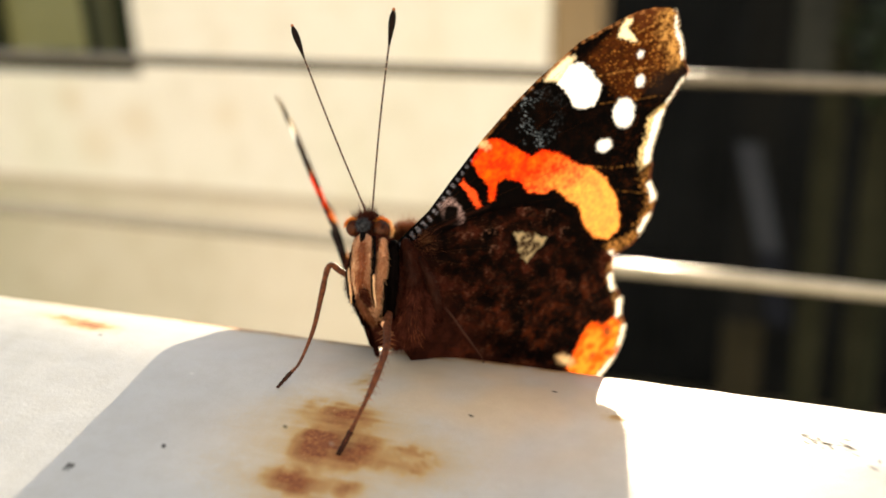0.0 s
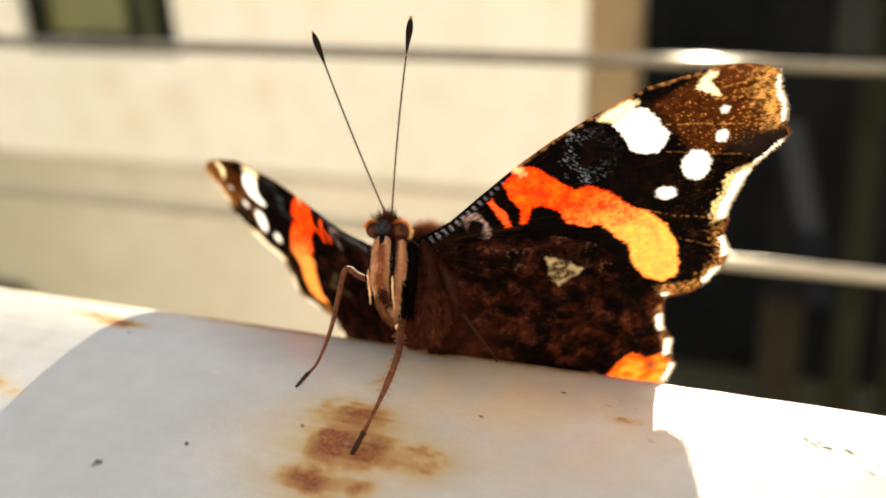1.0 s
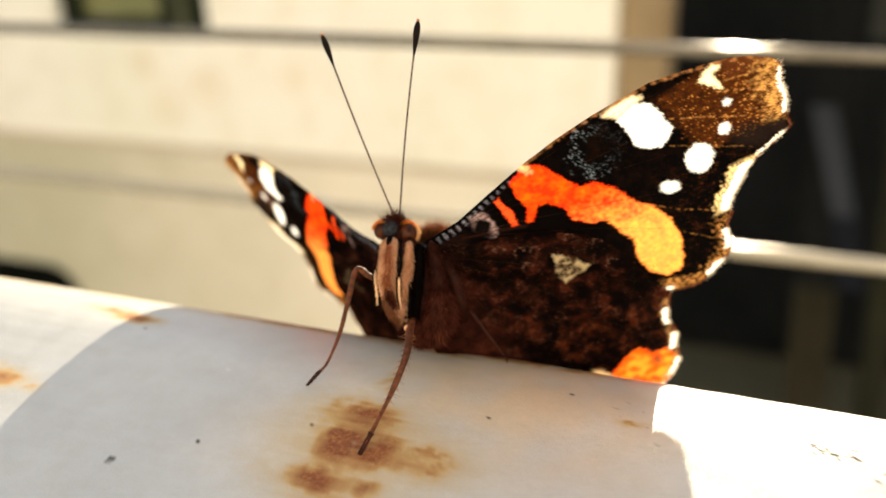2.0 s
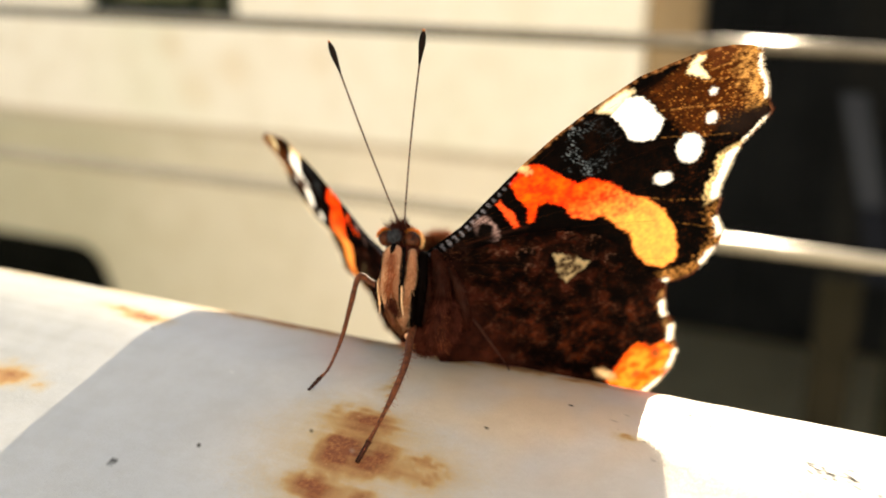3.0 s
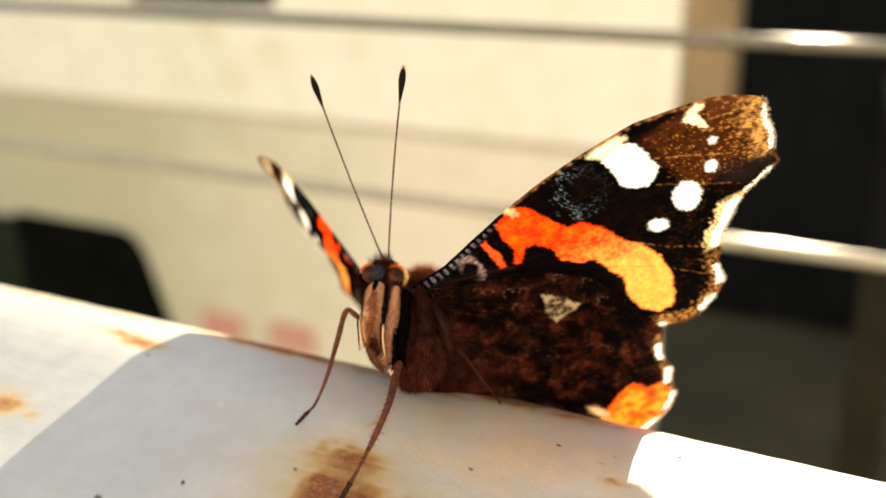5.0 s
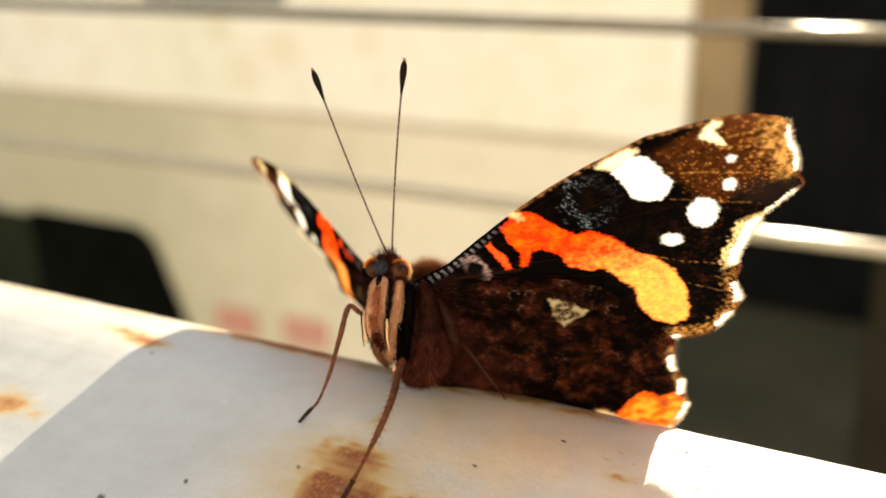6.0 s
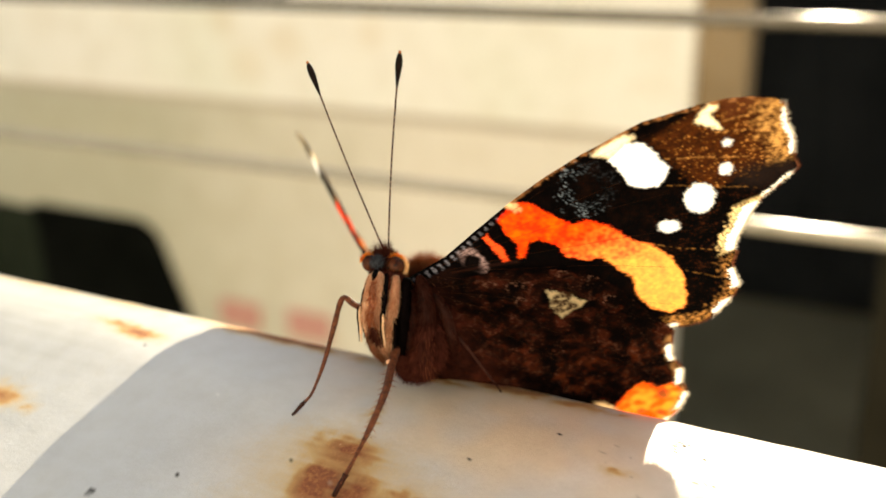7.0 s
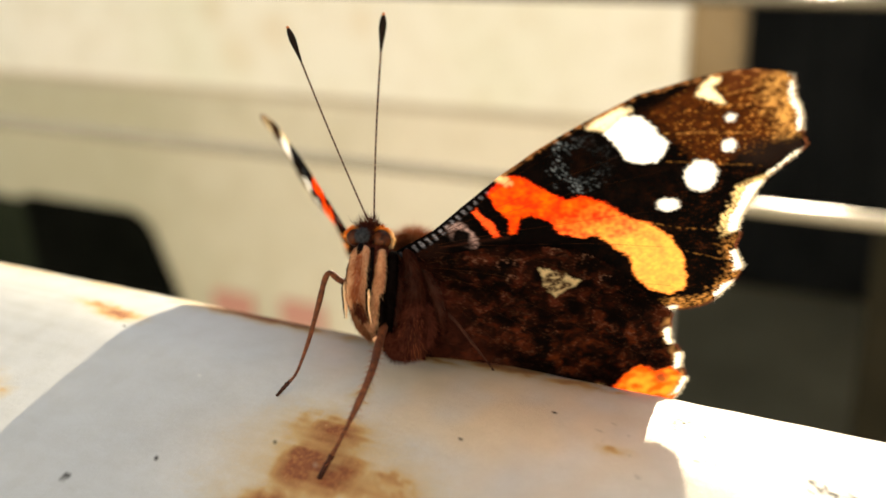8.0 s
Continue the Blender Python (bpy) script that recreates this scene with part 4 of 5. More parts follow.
def wing_mesh(name, edge, paint, side, step, drop):
    """One wing as a fine sheet. side -1: left, 1: right. Hinge at the origin; ahead is y, outwards is x."""
    if side > 0:      # this wing's root reaches in to the body
        reach, most = (6.6, -7.2) if name == "forewing" else (7.5, -9.5)
        edge = [(a, max(b - reach, most)) if b < 1.2 else (a, b) for a, b in edge]
    ea, eb = np.array(edge).T
    ga, gb = np.meshgrid(np.arange(ea.min() - step, ea.max() + 2 * step, step), np.arange(eb.min() - step, eb.max() + 2 * step, step), indexing="ij")
    na, nb = ga.shape
    cell = inside(edge, ga[:-1, :-1] + step / 2, gb[:-1, :-1] + step / 2)
    i, j = np.nonzero(cell)
    quads = np.stack((i * nb + j, (i + 1) * nb + j, (i + 1) * nb + j + 1, i * nb + j + 1), -1)
    used, quads = np.unique(quads, return_inverse=True)
    quads = quads.reshape(-1, 4)
    a, b = ga.ravel()[used], gb.ravel()[used]
    count = np.bincount(quads.ravel(), minlength=len(a))
    rim = count < 4
    d, pa, pb, _ = edge_distance(edge, a, b)
    worn = np.clip((pb - 14.0) / 3.0, 0, 1) * np.clip((3.2 - pa) / 0.6, 0, 1) if name == "forewing" else np.clip((pb - 8.0) / 2.0, 0, 1)
    ragged = 0.16 * noisy(pa, pb, 6.0, 4.4) * worn
    a, b = np.where(rim, pa + ragged, a), np.where(rim, pb + ragged, b)
    colours = paint(a, b)
    if side > 0 and name == "hindwing":     # the pale mark is toned down on this wing
        colours = np.where(((colours.max(1) > 0.12) & (a > -12))[:, None], colours * 0.18, colours)
    # shallow folds along the veins, and a slight bow
    h = wing_height(a, b, drop, 0.10 if side < 0 else 0.26) + 0.03 * noisy(a, b, 0.8, 21.0)
    verts = np.stack((side * b, a, h), -1) * MM
    if side < 0:
        quads = quads[:, ::-1]
    me = bpy.data.meshes.new(name)
    me.from_pydata(verts, [], quads)
    layer = me.color_attributes.new("scales", "FLOAT_COLOR", "POINT")
    # thick dark scales let little light through, pale and orange ones much
    thin = np.clip((colours.max(1) - 0.03) / 0.25, 0, 1) ** 0.7
    thin = (0.12 if name == "hindwing" else 0.30) * (1 - thin) + 0.56 * thin
    layer.data.foreach_set("color", np.concatenate((colours, thin[:, None]), 1).ravel().astype(np.float32))
    me.materials.append(SCALES)
    me.shade_smooth()
    return me


FORE_VEINS = [[(0.2, 1.5), (1.2, 5.2), (2.7, 9.7), (4.2, 17.0), (4.3, 25.0), (3.2, 28.6)], [(0.5, 2.0), (1.2, 10.0), (1.5, 18.0), (1.0, 28.0)],
              [(0.4, 2.5), (0.2, 10.0), (-0.8, 18.0), (-2.4, 28.6)], [(-0.2, 2.5), (-2.2, 11.0), (-4.0, 18.0), (-6.4, 24.0)],
              [(-0.4, 2.5), (-4.4, 11.5), (-7.4, 17.0), (-10.0, 22.0)], [(-0.8, 2.0), (-6.6, 10.0), (-10.4, 15.0), (-13.4, 20.0)]]
HIND_VEINS = [[(-1.2, 1.0), (-2.8, 6.0), (-7.0, 11.0), (-13.6, 15.2)], [(-1.6, 1.0), (-6.0, 7.0), (-11.0, 11.0), (-17.0, 14.6)],
              [(-2.0, 0.8), (-8.0, 6.0), (-14.0, 10.0), (-21.0, 14.0)], [(-2.4, 0.4), (-9.0, 4.0), (-17.0, 8.0), (-23.8, 11.4)],
              [(-2.8, 0.2), (-10.0, 1.8), (-18.0, 4.0), (-24.0, 7.0)]]


def add_veins(wing, veins, side, drop):
    for line in veins:
        pts = [Vector((side * p.y, p.x, float(wing_height(p.x, p.y, drop, 0.10 if side < 0 else 0.26)))) * MM for p in glide([Vector((a, b, 0)) for a, b in line], 10)]
        n = len(pts)
        bm = bmesh.new()
        tube(bm, pts, [MM * (0.020 - 0.014 * k / n) for k in range(n)], 6)
        part("vein", bm, VEIN, wing)


def add_fringe(wing, name, edge, paint, side, drop):
    """Short hair scales along the outer margin, pale beside pale patches and brown elsewhere."""
    rnd = random.Random(17)
    pts = [Vector((a, b)) for a, b in edge]
    centre = sum(pts, Vector((0, 0))) / len(pts)
    roots, ways = [], []
    for p, q in zip(pts, pts[1:]):
        n = max(1, int((q - p).length / 0.030))
        along = (q - p).normalized()
        out = Vector((along.y, -along.x))
        if out.dot((p + q) / 2 - centre) < 0:
            out = -out
        for k in range(n):
            r = p.lerp(q, (k + rnd.random()) / n)
            if (name == "forewing" and (r.y < 15.0 or r.x > 3.0)) or (name == "hindwing" and (r.y < 8.0 or r.x > -14.0)):
                continue
            roots.append(r - out * 0.12)
            ways.append((out + along * rnd.gauss(0, 0.35)).normalized())
    tone = paint(np.array([r.x - 0.16 * w.x for r, w in zip(roots, ways)]), np.array([r.y - 0.16 * w.y for r, w in zip(roots, ways)])).max(1)
    for pale, mat, label, length in ((True, HAIR_WHITE, "white fringe of hair scales", 0.36), (False, HAIR_BROWN, "brown fringe of hair scales", 0.30)):
        bm = bmesh.new()
        for r, w, v in zip(roots, ways, tone):
            if (v > 0.4) == pale:
                h = float(wing_height(r.x, r.y, drop, 0.10 if side < 0 else 0.26))
                hairs(bm, [(Vector((side * r.y, r.x, h)) * MM, Vector((side * w.y, w.x, rnd.gauss(0, 0.12))).normalized())], length * MM, 0.028 * MM)
        part("fringe", bm, mat, wing, label)


butterfly = new("butterfly", None)
butterfly.matrix_world = butterfly_pose()
tagged(butterfly, "dark brown butterfly with red-orange bands and white spots on rail", "butterfly")
WINGS = {}


def build_wings():
    for side in (-1, 1):
        step = 0.11 if side < 0 else 0.15
        fore = new("forewing", wing_mesh("forewing", FORE_EDGE, paint_forewing, side, step, 0.0))
        fore.parent = butterfly
        tagged(fore, "black forewing with red-orange band and white spots")
        add_veins(fore, FORE_VEINS, side, 0.0)
        add_fringe(fore, "forewing", FORE_EDGE, paint_forewing, side, 0.0)
        hind = new("hindwing", wing_mesh("hindwing", HIND_EDGE, paint_hindwing, side, step, -0.35))
        hind.parent = butterfly
        tagged(hind, "mottled dark brown hindwing with an orange corner")
        add_veins(hind, HIND_VEINS, side, -0.35)
        add_fringe(hind, "hindwing", HIND_EDGE, paint_hindwing, side, -0.35)
        WINGS[side] = (fore, hind)


build_wings()


def column(name, points, radii, mat, coat, parent, label, count, length, lean=-1.0, width=0.020):
    """A soft-haired column: a tube through the points with a coat of drooping hair."""
    rnd = random.Random(len(name) + count)
    pts = glide([Vector(p) * MM for p in points], 7)
    rr = [MM * float(r) for r in np.interp(np.linspace(0, 1, len(pts)), np.linspace(0, 1, len(radii)), radii)]
    bm = bmesh.new()
    tube(bm, pts, rr, 14)
    ob = part(name, bm, mat, parent, label)
    roots = []
    for _ in range(count):
        k = rnd.randrange(len(pts) - 1)
        way = Vector((rnd.gauss(0, 1), rnd.gauss(0, 1), rnd.gauss(0, 1))).normalized()
        along = (pts[k + 1] - pts[k]).normalized()
        way = (way - along * way.dot(along)).normalized()
        p = pts[k].lerp(pts[k + 1], rnd.random()) + way * rr[k] * 0.9
        roots.append((p, (way * 0.55 - along * lean).normalized()))
    bm = bmesh.new()
    hairs(bm, roots, length * MM, width * MM)
    part("coat", bm, coat, ob)
    return ob


ACROSS, ALONG = Vector((0.8, 0.47, -0.38)).normalized(), Vector((-0.06, 0.68, 0.73)).normalized()


def build_body():
    # thorax, abdomen, head: rounded bodies under a short coat of hair
    centre, radii = Vector((0.55, -3.2, -2.5)) * MM, (2.1 * MM, 3.4 * MM, 2.9 * MM)
    bm = bmesh.new()
    ellipsoid(bm, centre, radii)
    thorax = part("thorax", bm, SKIN_DARK, butterfly, "dark red-brown hairy thorax")
    bm = bmesh.new()
    hairs(bm, furry(centre, radii, 9000, droop=Vector((0, -0.9, -0.3))), 0.55 * MM, 0.024 * MM)
    part("coat", bm, HAIR_DARK, thorax)
    # unseen bulk on the back, added to block sun between the wings
    bm = bmesh.new()
    centre, radii = Vector((3.9, -5.0, 0.2)) * MM, (2.6 * MM, 4.0 * MM, 2.6 * MM)
    ellipsoid(bm, centre, radii)
    hairs(bm, furry(centre, radii, 2500, droop=Vector((0, -0.9, 0))), 0.6 * MM, 0.024 * MM)
    part("back", bm, HAIR_DARK, thorax, "brown furred back, bulked out to block sun between the wings")
    column("flank", [(-1.25, 0.3, -0.4), (-1.55, -1.0, -1.7), (-1.6, -2.2, -3.0), (-1.4, -3.2, -4.0)], (0.25, 0.60, 0.75, 0.5),
           SKIN_DARK, HAIR_ROOT, thorax, "dark furred upper flank", 6000, 0.55)
    column("flank", [(-1.5, -1.7, -2.2), (-1.6, -2.6, -3.4), (-1.35, -3.6, -4.7), (-1.0, -4.8, -5.5), (-1.0, -5.4, -5.8)], (0.25, 0.62, 0.76, 0.74, 0.40),
           SKIN_DARK, HAIR_MAUVE, thorax, "soft mauve-brown furred flank", 9000, 0.75, width=0.022)
    column("wisps", [(-1.6, -2.4, -3.2), (-1.4, -3.6, -4.7), (-1.1, -4.8, -5.5), (-1.05, -5.4, -5.8)], (0.5, 0.76, 0.74, 0.40),
           SKIN_DARK, HAIR_RED, thorax, "paler red-brown wisps on the flank", 220, 0.85, width=0.018)
    # looser tufts run from the flank out on to the wing
    column("tuft", [(-1.9, -3.2, -2.6), (-2.1, -4.4, -3.8), (-1.7, -5.5, -4.8)], (0.15, 0.38, 0.2), SKIN_DARK, HAIR_MAUVE, thorax, "loose mauve-brown tuft", 2200, 0.8, width=0.020)
    column("flank", [(-1.6, -1.6, -0.6), (-2.3, -3.4, -1.6), (-2.5, -5.2, -2.9), (-2.3, -5.9, -3.2)], (0.25, 0.50, 0.42, 0.10),
           SKIN_DARK, HAIR_ROOT, thorax, "dark fur at the root of the wing", 4000, 0.40)
    # belly filler behind the flank, added to stop sunlight leaking under
    bm = bmesh.new()
    centre, radii = Vector((0.45, -5.0, -4.7)) * MM, (1.45 * MM, 1.7 * MM, 1.7 * MM)
    ellipsoid(bm, centre, radii)
    hairs(bm, furry(centre, radii, 2500, droop=Vector((0, -0.8, -0.3))), 0.5 * MM, 0.02 * MM)
    part("belly", bm, HAIR_DARK, thorax, "red-brown furred belly, filled out to block sun")
    # abdomen set wide and aside so that it closes the sun gap
    bm = bmesh.new()
    pts = glide([Vector(p) * MM for p in ((2.0, -4.6, -0.3), (3.0, -8.0, 1.0), (3.4, -12.0, 2.3), (3.4, -17.0, 3.6))], 6)
    tube(bm, pts, [MM * (2.6 * math.sqrt(max(0.05, 1 - (k / 18.0) ** 2))) * (1 + 0.04 * math.cos(k * 2.1)) for k in range(len(pts))], 20)
    abdomen = part("abdomen", bm, SKIN_BLACK, butterfly, "dark brown hairy abdomen")
    bm = bmesh.new()
    hairs(bm, furry(Vector((2.3, -9.5, 1.3)) * MM, (1.9 * MM, 5.6 * MM, 1.9 * MM), 1500, droop=Vector((0, -0.8, 0)), turn=Matrix.Rotation(radians(-20), 4, "X")), 0.5 * MM, 0.022 * MM)
    part("coat", bm, HAIR_DARK, abdomen)
    bm = bmesh.new()
    centre, radii = Vector((-0.35, -1.10, 0.85)) * MM, (1.6 * MM, 1.15 * MM, 0.75 * MM)
    ellipsoid(bm, centre, radii)
    nape = part("nape", bm, SKIN_DARK, butterfly, "soft brown fur behind the head")
    bm = bmesh.new()
    hairs(bm, furry(centre, radii, 6000, droop=Vector((-0.6, 0.25, 0.5))), 1.15 * MM, 0.012 * MM)
    part("coat", bm, HAIR_BROWN, nape)
    bm = bmesh.new()
    ellipsoid(bm, Vector((0.55, 1.15, -1.9)) * MM, (1.25 * MM, 1.0 * MM, 1.2 * MM))
    hairs(bm, furry(Vector((0.55, 1.15, -1.9)) * MM, (1.25 * MM, 1.0 * MM, 1.2 * MM), 1500), 0.4 * MM, 0.02 * MM)
    part("neck", bm, HAIR_DARK, butterfly, "dark hairy neck")
    centre, radii = Vector((1.15, 1.95, -0.55)) * MM, (1.0 * MM, 0.95 * MM, 1.0 * MM)
    bm = bmesh.new()
    ellipsoid(bm, centre, radii)
    head = part("head", bm, SKIN_DARK, butterfly, "dark brown hairy head")
    bm = bmesh.new()
    hairs(bm, furry(centre, radii, 1500, keep=lambda q: q.y > -0.2), 0.5 * MM, 0.02 * MM)
    hairs(bm, furry(centre, radii, 260, keep=lambda q: q.y > 0.45 and q.z > -0.1, droop=Vector((0, 0.6, 0.2))), 1.0 * MM, 0.022 * MM)
    part("coat", bm, HAIR_DARK, head)
    # eyes, each with a pale backlit crescent round its outer side
    for x, y, z, r, arcs in ((0.05, 1.8, -0.80, 0.80, ((-42, 42, 0.11, RIM_CREAM, "pale scaly rim"), (34, 125, 0.085, RIM_GOLD, "gold upper rim"))),
                             (2.05, 2.55, -1.05, 0.66, ((62, 165, 0.085, RIM_GOLD, "gold upper rim"),))):
        bm = bmesh.new()
        middle = Vector((x, y, z)) * MM
        ellipsoid(bm, middle, (r * 0.95 * MM, r * MM, r * MM))
        eye = part("eye", bm, EYE_BROWN, head, "round brown eye with a pale rim")
        for first, last, wide, mat, label in arcs:
            arc, thick = [], []
            for k in range(19):
                a = radians(first + (last - first) * k / 18)
                arc.append(middle + r * 1.0 * MM * (-math.cos(a) * ACROSS + math.sin(a) * ALONG) + 0.10 * MM * Vector((-0.6, 0.56, -0.57)))
                thick.append(MM * (0.012 + wide * math.sin(math.pi * k / 18) ** 0.8 + 0.018 * math.sin(k * 2.4 + first)))
            bm = bmesh.new()
            tube(bm, arc, [max(w, 0.006 * MM) for w in thick], 8)
            for p, w in zip(arc, thick):
                out = (p - middle).normalized()
                hairs(bm, [(p + 0.07 * MM * Vector((random.gauss(0, 1), random.gauss(0, 1), random.gauss(0, 1))), (out + 0.6 * Vector((random.gauss(0, 1), random.gauss(0, 1), random.gauss(0, 1)))).normalized()) for _ in range(18)], 0.8 * w + 0.18 * MM, 0.022 * MM)
            part("rim", bm, mat, eye, label)
    bm = bmesh.new()
    ellipsoid(bm, Vector((0.95, 2.85, -1.28)) * MM, (0.44 * MM, 0.40 * MM, 0.42 * MM), n=16)
    hairs(bm, furry(Vector((0.95, 2.85, -1.28)) * MM, (0.44 * MM, 0.40 * MM, 0.42 * MM), 420), 0.34 * MM, 0.026 * MM)
    part("face", bm, FACE_GREY, head, "small blue-grey face plate")
    # palps hang down the breast, reddish along the middle; two thin folded forelegs lie on them
    toward = Vector((-0.6, 0.56, -0.57))
    near_line = [(0.76, 2.35, -2.1), (0.58, 2.15, -3.15), (0.42, 1.45, -4.65), (0.37, 0.85, -5.65), (0.25, -0.55, -6.45), (0.05, -1.85, -6.85)]
    palp = column("palp", near_line, (0.48, 0.66, 0.68, 0.62, 0.46, 0.20), SKIN_CREAM, HAIR_CREAM, head, "cream palp with a reddish middle", 3000, 0.50, width=0.030)
    column("streak", [tuple(Vector(q) + toward * w + ACROSS * 0.05) for q, w in zip(near_line[:5], (0.34, 0.50, 0.52, 0.46, 0.34))], (0.10, 0.27, 0.28, 0.25, 0.10), SKIN_RED, HAIR_RED, palp, "reddish brown streak", 2200, 0.50)
    for side, first, last in ((0.60, 0.10, 0.15), (-0.42, 0.45, 0.30)):
        margin = [tuple(Vector(q) + ACROSS * side + toward * w) for q, w in zip(near_line[:5], (first, first, 0.30, 0.30, last))]
        column("margin", margin, (0.05, 0.13, 0.15, 0.12, 0.04), SKIN_PALE, HAIR_CREAM, palp, "pale margin of the palp", 700, 0.35, width=0.026)
    column("patch", [tuple(Vector(q) + toward * w) for q, w in (((0.50, 1.0, -5.3), 0.62), ((0.42, 0.2, -6.05), 0.60), ((0.30, -0.7, -6.5), 0.45))], (0.08, 0.26, 0.16), SKIN_DARK, HAIR_DARK, palp, "dark brown patch of hair", 1300, 0.5)
    column("notch", [(0.62, 2.72, -2.25), (0.44, 2.82, -2.8), (0.36, 2.62, -3.35)], (0.24, 0.20, 0.03), SKIN_BLACK, HAIR_BLACK, palp, "black notch", 60, 0.12)
    column("palp", [(-0.38, 1.62, -1.75), (-0.72, 0.80, -3.70), (-0.66, 0.30, -4.78), (-0.52, -0.48, -5.85), (-0.32, -1.70, -6.6)], (0.28, 0.33, 0.29, 0.19, 0.08), SKIN_CREAM, HAIR_CREAM, head, "cream palp", 2200, 0.50, width=0.028)
    # black strips stand for the dark gaps beside the palps
    column("stripe", [(0.10, 2.05, -1.9), (-0.22, 1.55, -3.8), (-0.20, 0.90, -4.8), (-0.15, -0.1, -5.8)], (0.19, 0.26, 0.26, 0.14), SKIN_BLACK, HAIR_BLACK, butterfly, "black hair strip for the dark gap beside a palp", 300, 0.2)
    column("beard", [(0.62, 0.5, -6.5), (0.40, -0.7, -7.0), (0.10, -1.9, -7.2)], (0.12, 0.26, 0.12), SKIN_RED, HAIR_BROWN, palp, "soft brown hair under the palp", 900, 0.55)
    column("stripe", [(1.42, 2.3, -2.9), (1.30, 2.05, -4.1), (1.22, 1.5, -5.3)], (0.12, 0.17, 0.08), SKIN_BLACK, HAIR_BLACK, butterfly, "black hair strip for the dark gap beside a palp", 200, 0.2)
    for line in ([(1.40, 1.75, -4.85), (1.27, 1.50, -5.5), (1.16, 0.79, -6.3), (1.24, 0.07, -6.9)], [(-0.52, 1.0, -5.05), (-0.58, 0.75, -5.45), (-0.52, 0.1, -6.1), (-0.50, -0.8, -6.75)]):
        line = [tuple(Vector(q) + toward * 0.20) for q in line]
        foreleg = column("foreleg", line, (0.04, 0.080, 0.075, 0.03), SKIN_PALE, RIM_CREAM, butterfly, "thin folded pale foreleg", 160, 0.20)
        column("edge", [tuple(Vector(q) + ACROSS * 0.17 - toward * 0.05) for q in line], (0.03, 0.06, 0.05, 0.01), SKIN_BLACK, HAIR_BLACK, foreleg, "black edge", 60, 0.14)
    column("collar", [(-1.00, 1.05, -1.5), (-1.22, 0.10, -3.4), (-1.14, -0.9, -4.85), (-0.70, -2.3, -6.2)], (0.32, 0.40, 0.36, 0.28), SKIN_BLACK, HAIR_BLACK, butterfly, "black band of hair", 2400, 0.42)
    # black tufts reach over the outer edge of the pale palp
    column("fringe", [(-0.98, 0.15, -4.75), (-0.80, -0.75, -5.7), (-0.50, -1.9, -6.7)], (0.16, 0.26, 0.22), SKIN_BLACK, HAIR_BLACK, butterfly, "ragged black fringe", 500, 0.5)
    column("collar", [(2.3, 0.6, -2.6), (2.2, -0.6, -4.8), (1.7, -2.0, -6.0)], (0.25, 0.5, 0.3), SKIN_BLACK, HAIR_BLACK, butterfly, "black band of hair", 500, 0.4)


build_body()


def build_antennae():
    for base, tip in (((1.25, 2.9, 0.3), (3.7, 16.5, 7.25)), ((0.8, 2.8, 0.45), (-5.2, 15.7, 7.0))):
        p, q = Vector(base) * MM, Vector(tip) * MM
        bm = bmesh.new()
        n = 60
        sag = (q - p).cross(Vector((0, 0, 1))).normalized() * 0.15 * MM
        pts = [p.lerp(q, k / n) + sag * math.sin(math.pi * k / n) for k in range(n + 1)]
        stem = round(n * 0.86)
        tube(bm, pts[:stem + 1], [MM * (0.078 if k % 2 else 0.066) for k in range(stem + 1)], 8)
        antenna = part("antenna", bm, SKIN_DARK, butterfly, "thin ringed brown antenna")
        bm = bmesh.new()
        club = pts[stem - 2:]
        tube(bm, club, [MM * r for r in np.interp(np.linspace(0, 1, len(club)), (0, 0.35, 0.6, 0.85, 1), (0.080, 0.19, 0.27, 0.24, 0.08))], 14)
        part("club", bm, CLUB_BLACK, antenna, "black club")
        bm = bmesh.new()
        ellipsoid(bm, q, (0.13 * MM, 0.13 * MM, 0.13 * MM), n=12)
        part("club_tip", bm, CLUB_TIP, antenna, "orange tip")
        for k in range(3, stem, 2):
            bm = bmesh.new()
            tube(bm, [pts[k].lerp(pts[k + 1], 0.0), pts[k].lerp(pts[k + 1], 0.35)], [0.104 * MM] * 2, 8)
            part("ring", bm, ANTENNA_BAND, antenna)


build_antennae()
LEGS = []


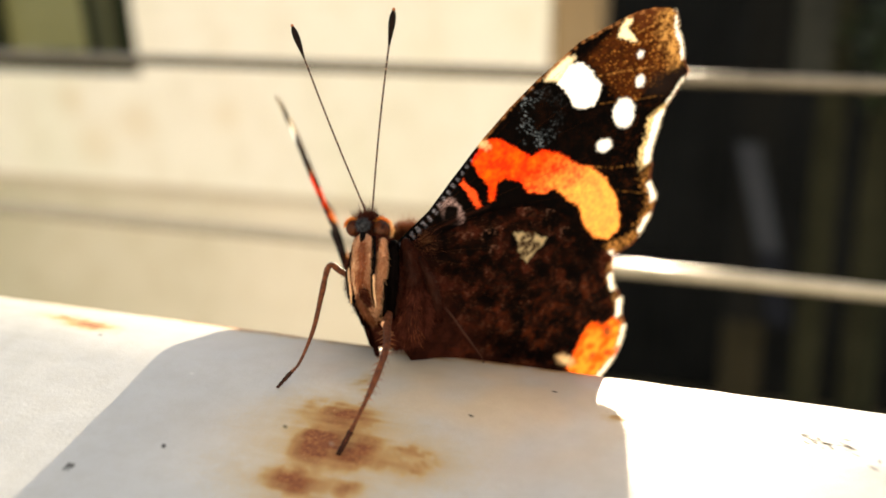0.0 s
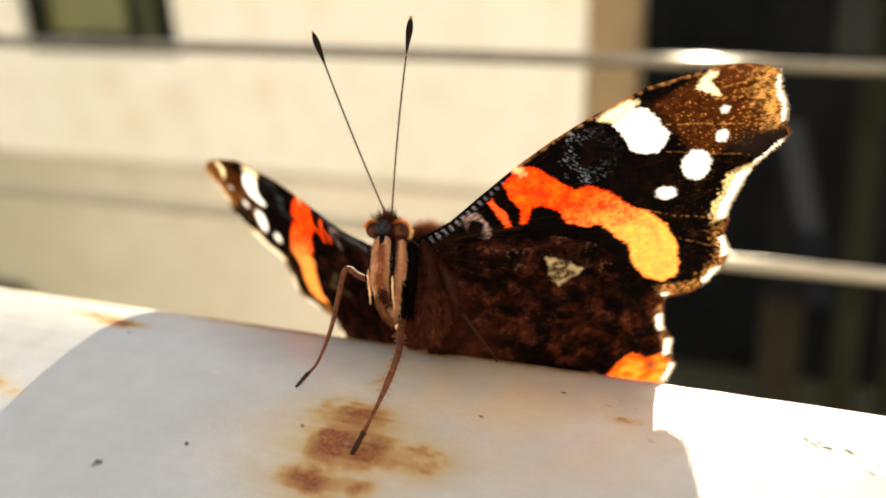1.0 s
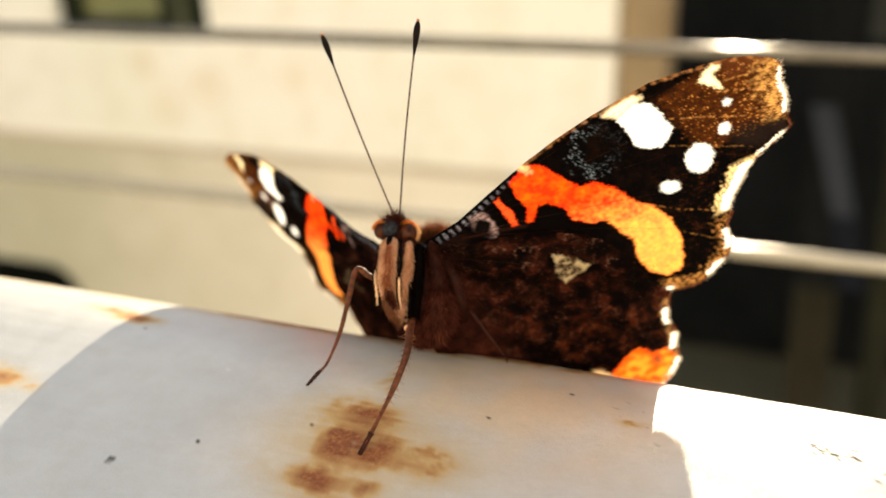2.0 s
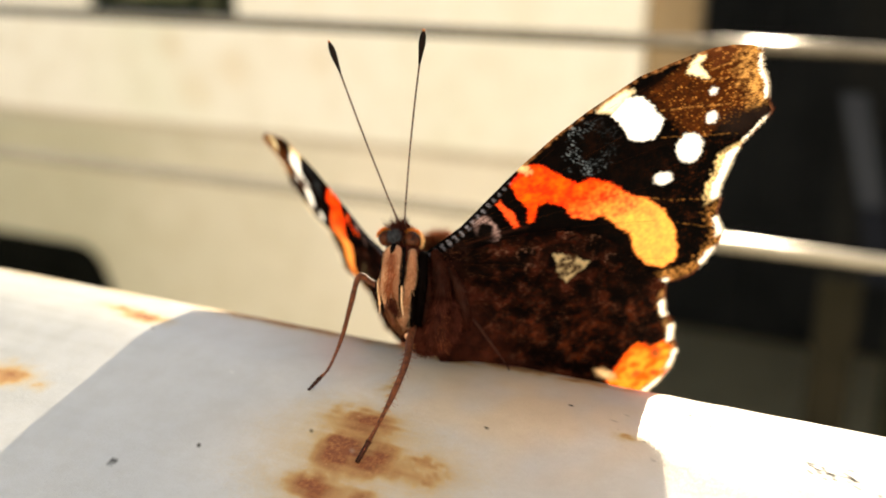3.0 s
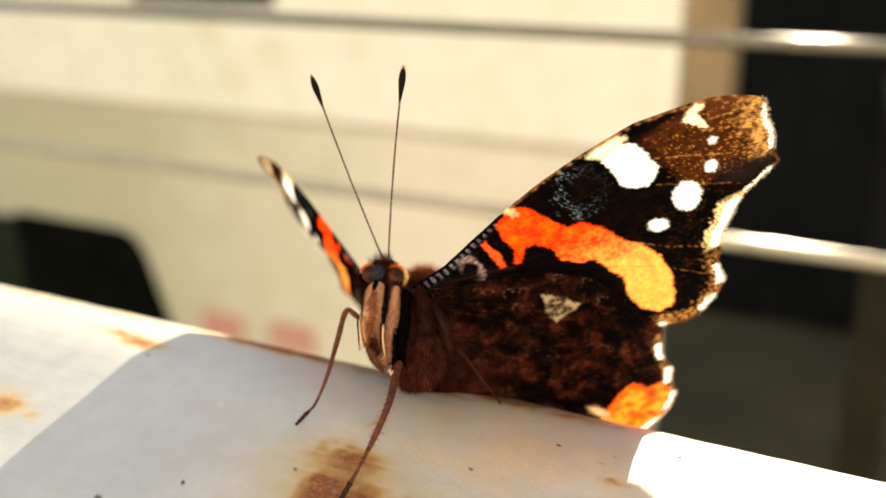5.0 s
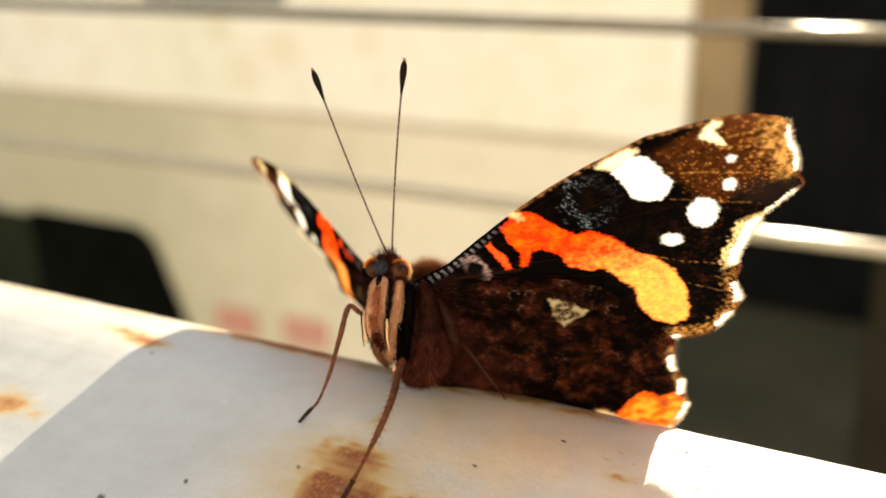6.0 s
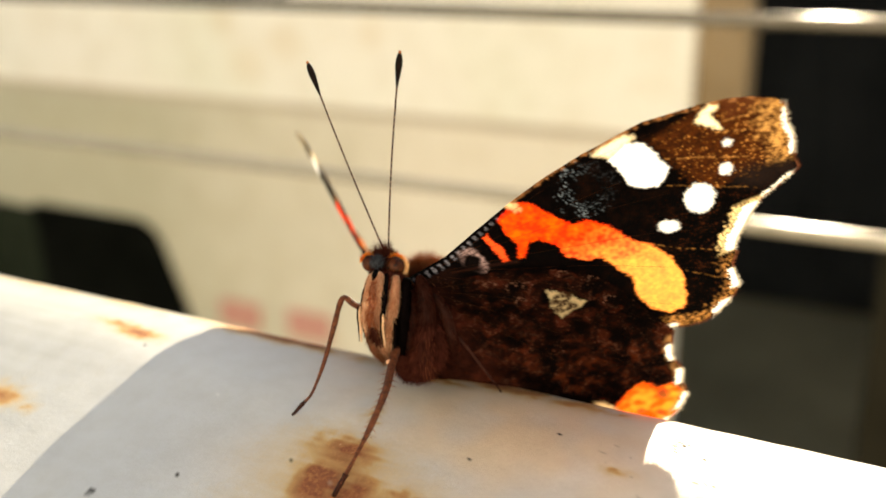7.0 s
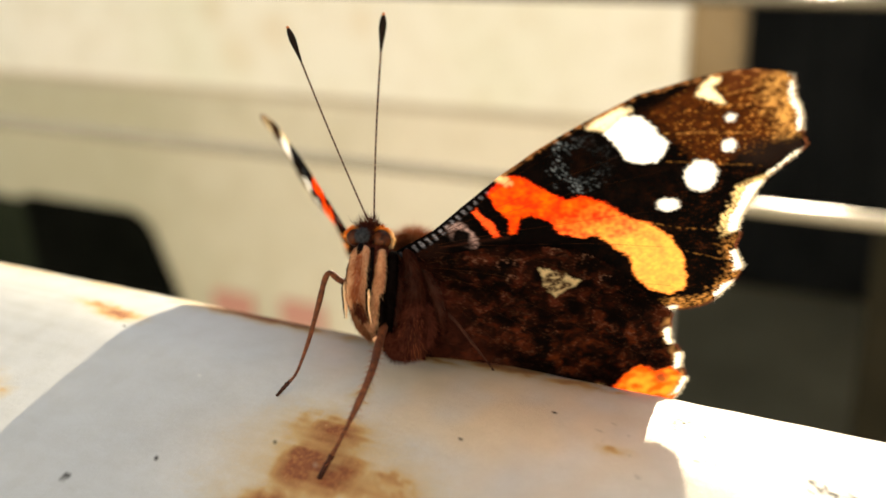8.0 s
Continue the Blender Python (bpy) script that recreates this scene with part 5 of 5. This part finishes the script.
def build_legs():
    rnd = random.Random(11)
    lines = (
        ([(2.2, -0.8, -3.6), (3.4, 0.4, -3.7), (4.2, 1.2, -3.7), (4.5, 0.2, -6.0), (4.66, -0.82, -8.62), (6.15, -2.5, -10.25), (7.3, -3.15, -10.9), (8.44, -3.77, -11.54)], 0.86),
        ([(-0.4, -2.2, -6.0), (-1.05, -2.0, -7.8), (-2.2, -1.6, -10.6), (-1.85, -2.25, -13.6), (-0.85, -3.2, -16.2), (-0.03, -3.86, -18.16)], 1.1),
        ([(-1.4, -5.0, -2.0), (-2.0, -6.5, -1.6), (-2.9, -9.0, -2.2), (-3.5, -11.3, -2.6), (-3.0, -13.0, -2.2)], 0.42),
    )
    for line, size in lines:
        pts = glide([Vector(p) * MM for p in line], 6)
        n = len(pts)
        radii = [size * MM * r for r in np.interp(np.linspace(0, 1, n), (0, 0.3, 0.36, 0.58, 0.66, 0.78, 0.84, 1), (0.34, 0.28, 0.26, 0.21, 0.135, 0.12, 0.155, 0.125))]
        radii = [r * (1.0 + 0.09 * rnd.uniform(-1, 1)) for r in radii]
        cut = round(n * 0.80)
        bm = bmesh.new()
        tube(bm, pts[:cut + 1], radii[:cut + 1], 10)
        leg = part("leg", bm, LEG_BROWN if size > 0.5 else SKIN_DARK, butterfly, "thin brown spiny leg")
        bm = bmesh.new()
        m = n - cut
        tube(bm, pts[cut:], [r * (1.35 if k % 2 == 0 else 1.1) for k, r in enumerate(radii[cut:])], 10)
        part("foot", bm, SKIN_DARK, leg, "dark jointed foot")
        bm = bmesh.new()
        roots = []
        for k in range(6, n - 3):
            way0 = (pts[k + 1] - pts[k]).normalized()
            for _ in range(5):
                way = (way0.orthogonal().normalized() * 1.0)
                way.rotate(Matrix.Rotation(rnd.uniform(0, 6.28), 3, way0))
                way = (way + 0.7 * way0).normalized()
                roots.append((pts[k].lerp(pts[k + 1], rnd.random()), way))
        hairs(bm, roots, 0.30 * size * MM, 0.022 * size * MM)
        part("spines", bm, HAIR_RED if size > 0.5 else HAIR_DARK, leg)
        if size > 1.05:
            bm = bmesh.new()
            for k in range(round(n * 0.22), round(n * 0.70)):
                for f in (0.05, 0.25, 0.5, 0.75):
                    way0 = (pts[k + 1] - pts[k]).normalized()
                    out = ACROSS if f < 0.3 else -ACROSS
                    edge = pts[k].lerp(pts[k + 1], f) + out * radii[k] * 0.9
                    way = (out * 1.0 + way0 * 0.6 + 0.12 * Vector((rnd.gauss(0, 1), rnd.gauss(0, 1), rnd.gauss(0, 1)))).normalized()
                    hairs(bm, [(edge, way)], 0.46 * size * MM, 0.026 * MM)
            part("spine_row", bm, HAIR_TAN, leg, "rows of short tan spines")
        if size > 1.05:
            bm = bmesh.new()
            ellipsoid(bm, Vector((-0.78, -1.95, -7.6)) * MM, (0.26 * MM, 0.30 * MM, 0.26 * MM), n=16)
            part("knee", bm, SKIN_CREAM, leg, "pale knee joint")
        LEGS.append(leg)


build_legs()


# ---- what moves ----
# seconds; lift of the left and right wings and sweep of the right one in degrees; shift of the body in cm
BEATS = [
    (0.0, 49.2, 55.0, 1.0, -0.019, 0.003, -0.012),
    (0.2, 35.7, 42.5, 0.5, -0.016, -0.018, 0.006),
    (0.5, 21.7, 28.5, 0.7, 0.020, -0.033, 0.040),
    (1.0, 22.4, 28.2, -0.1, 0.028, -0.017, 0.021),
    (2.5, 31.0, 31.7, 0.0, -0.003, -0.017, 0.015),
    (3.0, 35.8, 36.6, 0.2, 0.012, -0.004, 0.015),
    (3.5, 29.5, 32.7, 0.8, 0.016, -0.011, 0.009),
    (3.7, 21.7, 29.3, -0.3, 0.012, -0.016, 0.011),
    (4.0, 23.9, 31.3, 1.2, -0.001, -0.011, 0.008),
    (4.5, 30.2, 32.8, 0.3, -0.011, -0.005, 0.010),
    (5.0, 30.8, 35.5, 0.4, -0.020, -0.006, 0.000),
    (6.5, 18.9, 31.5, 1.0, -0.002, 0.006, 0.016),
    (6.9, 22.5, 41.6, -0.7, -0.013, 0.025, -0.002),
    (7.0, 24.6, 43.6, -2.1, -0.007, 0.032, -0.030),
    (7.5, 22.5, 43.3, -2.2, -0.010, 0.040, -0.045),
    (8.0, 21.4, 39.2, -0.9, -0.010, 0.025, -0.030),
]
LEFT_HINGE = (-1.137 * MM, 0, -0.554 * MM)
RIGHT_HINGE = (8.482 * MM, -2.976 * MM, 3.903 * MM)


def motions():
    walk(butterfly, [(t, butterfly_pose((x, y, z))) for t, _, _, _, x, y, z in BEATS])
    turn = butterfly_pose().to_3x3().inverted()
    for leg in LEGS:
        rows = []
        for t, _, _, _, x, y, z in BEATS:
            rows.append((t, Matrix.Translation(turn @ (Vector((-x, -y, -z)) / 100))))
        walk(leg, rows)
    for side, wings in WINGS.items():
        for wing in wings:
            rows = []
            for t, left, right, sweep, _, _, _ in BEATS:
                if side < 0:
                    rows.append((t, pose(*LEFT_HINGE, 0, left, 0)))
                else:
                    rows.append((t, pose(*RIGHT_HINGE, 0, -right, 0) @ pose(0, 0, 0, 5.86, 0, -0.76 + sweep)))
            walk(wing, rows)


motions()
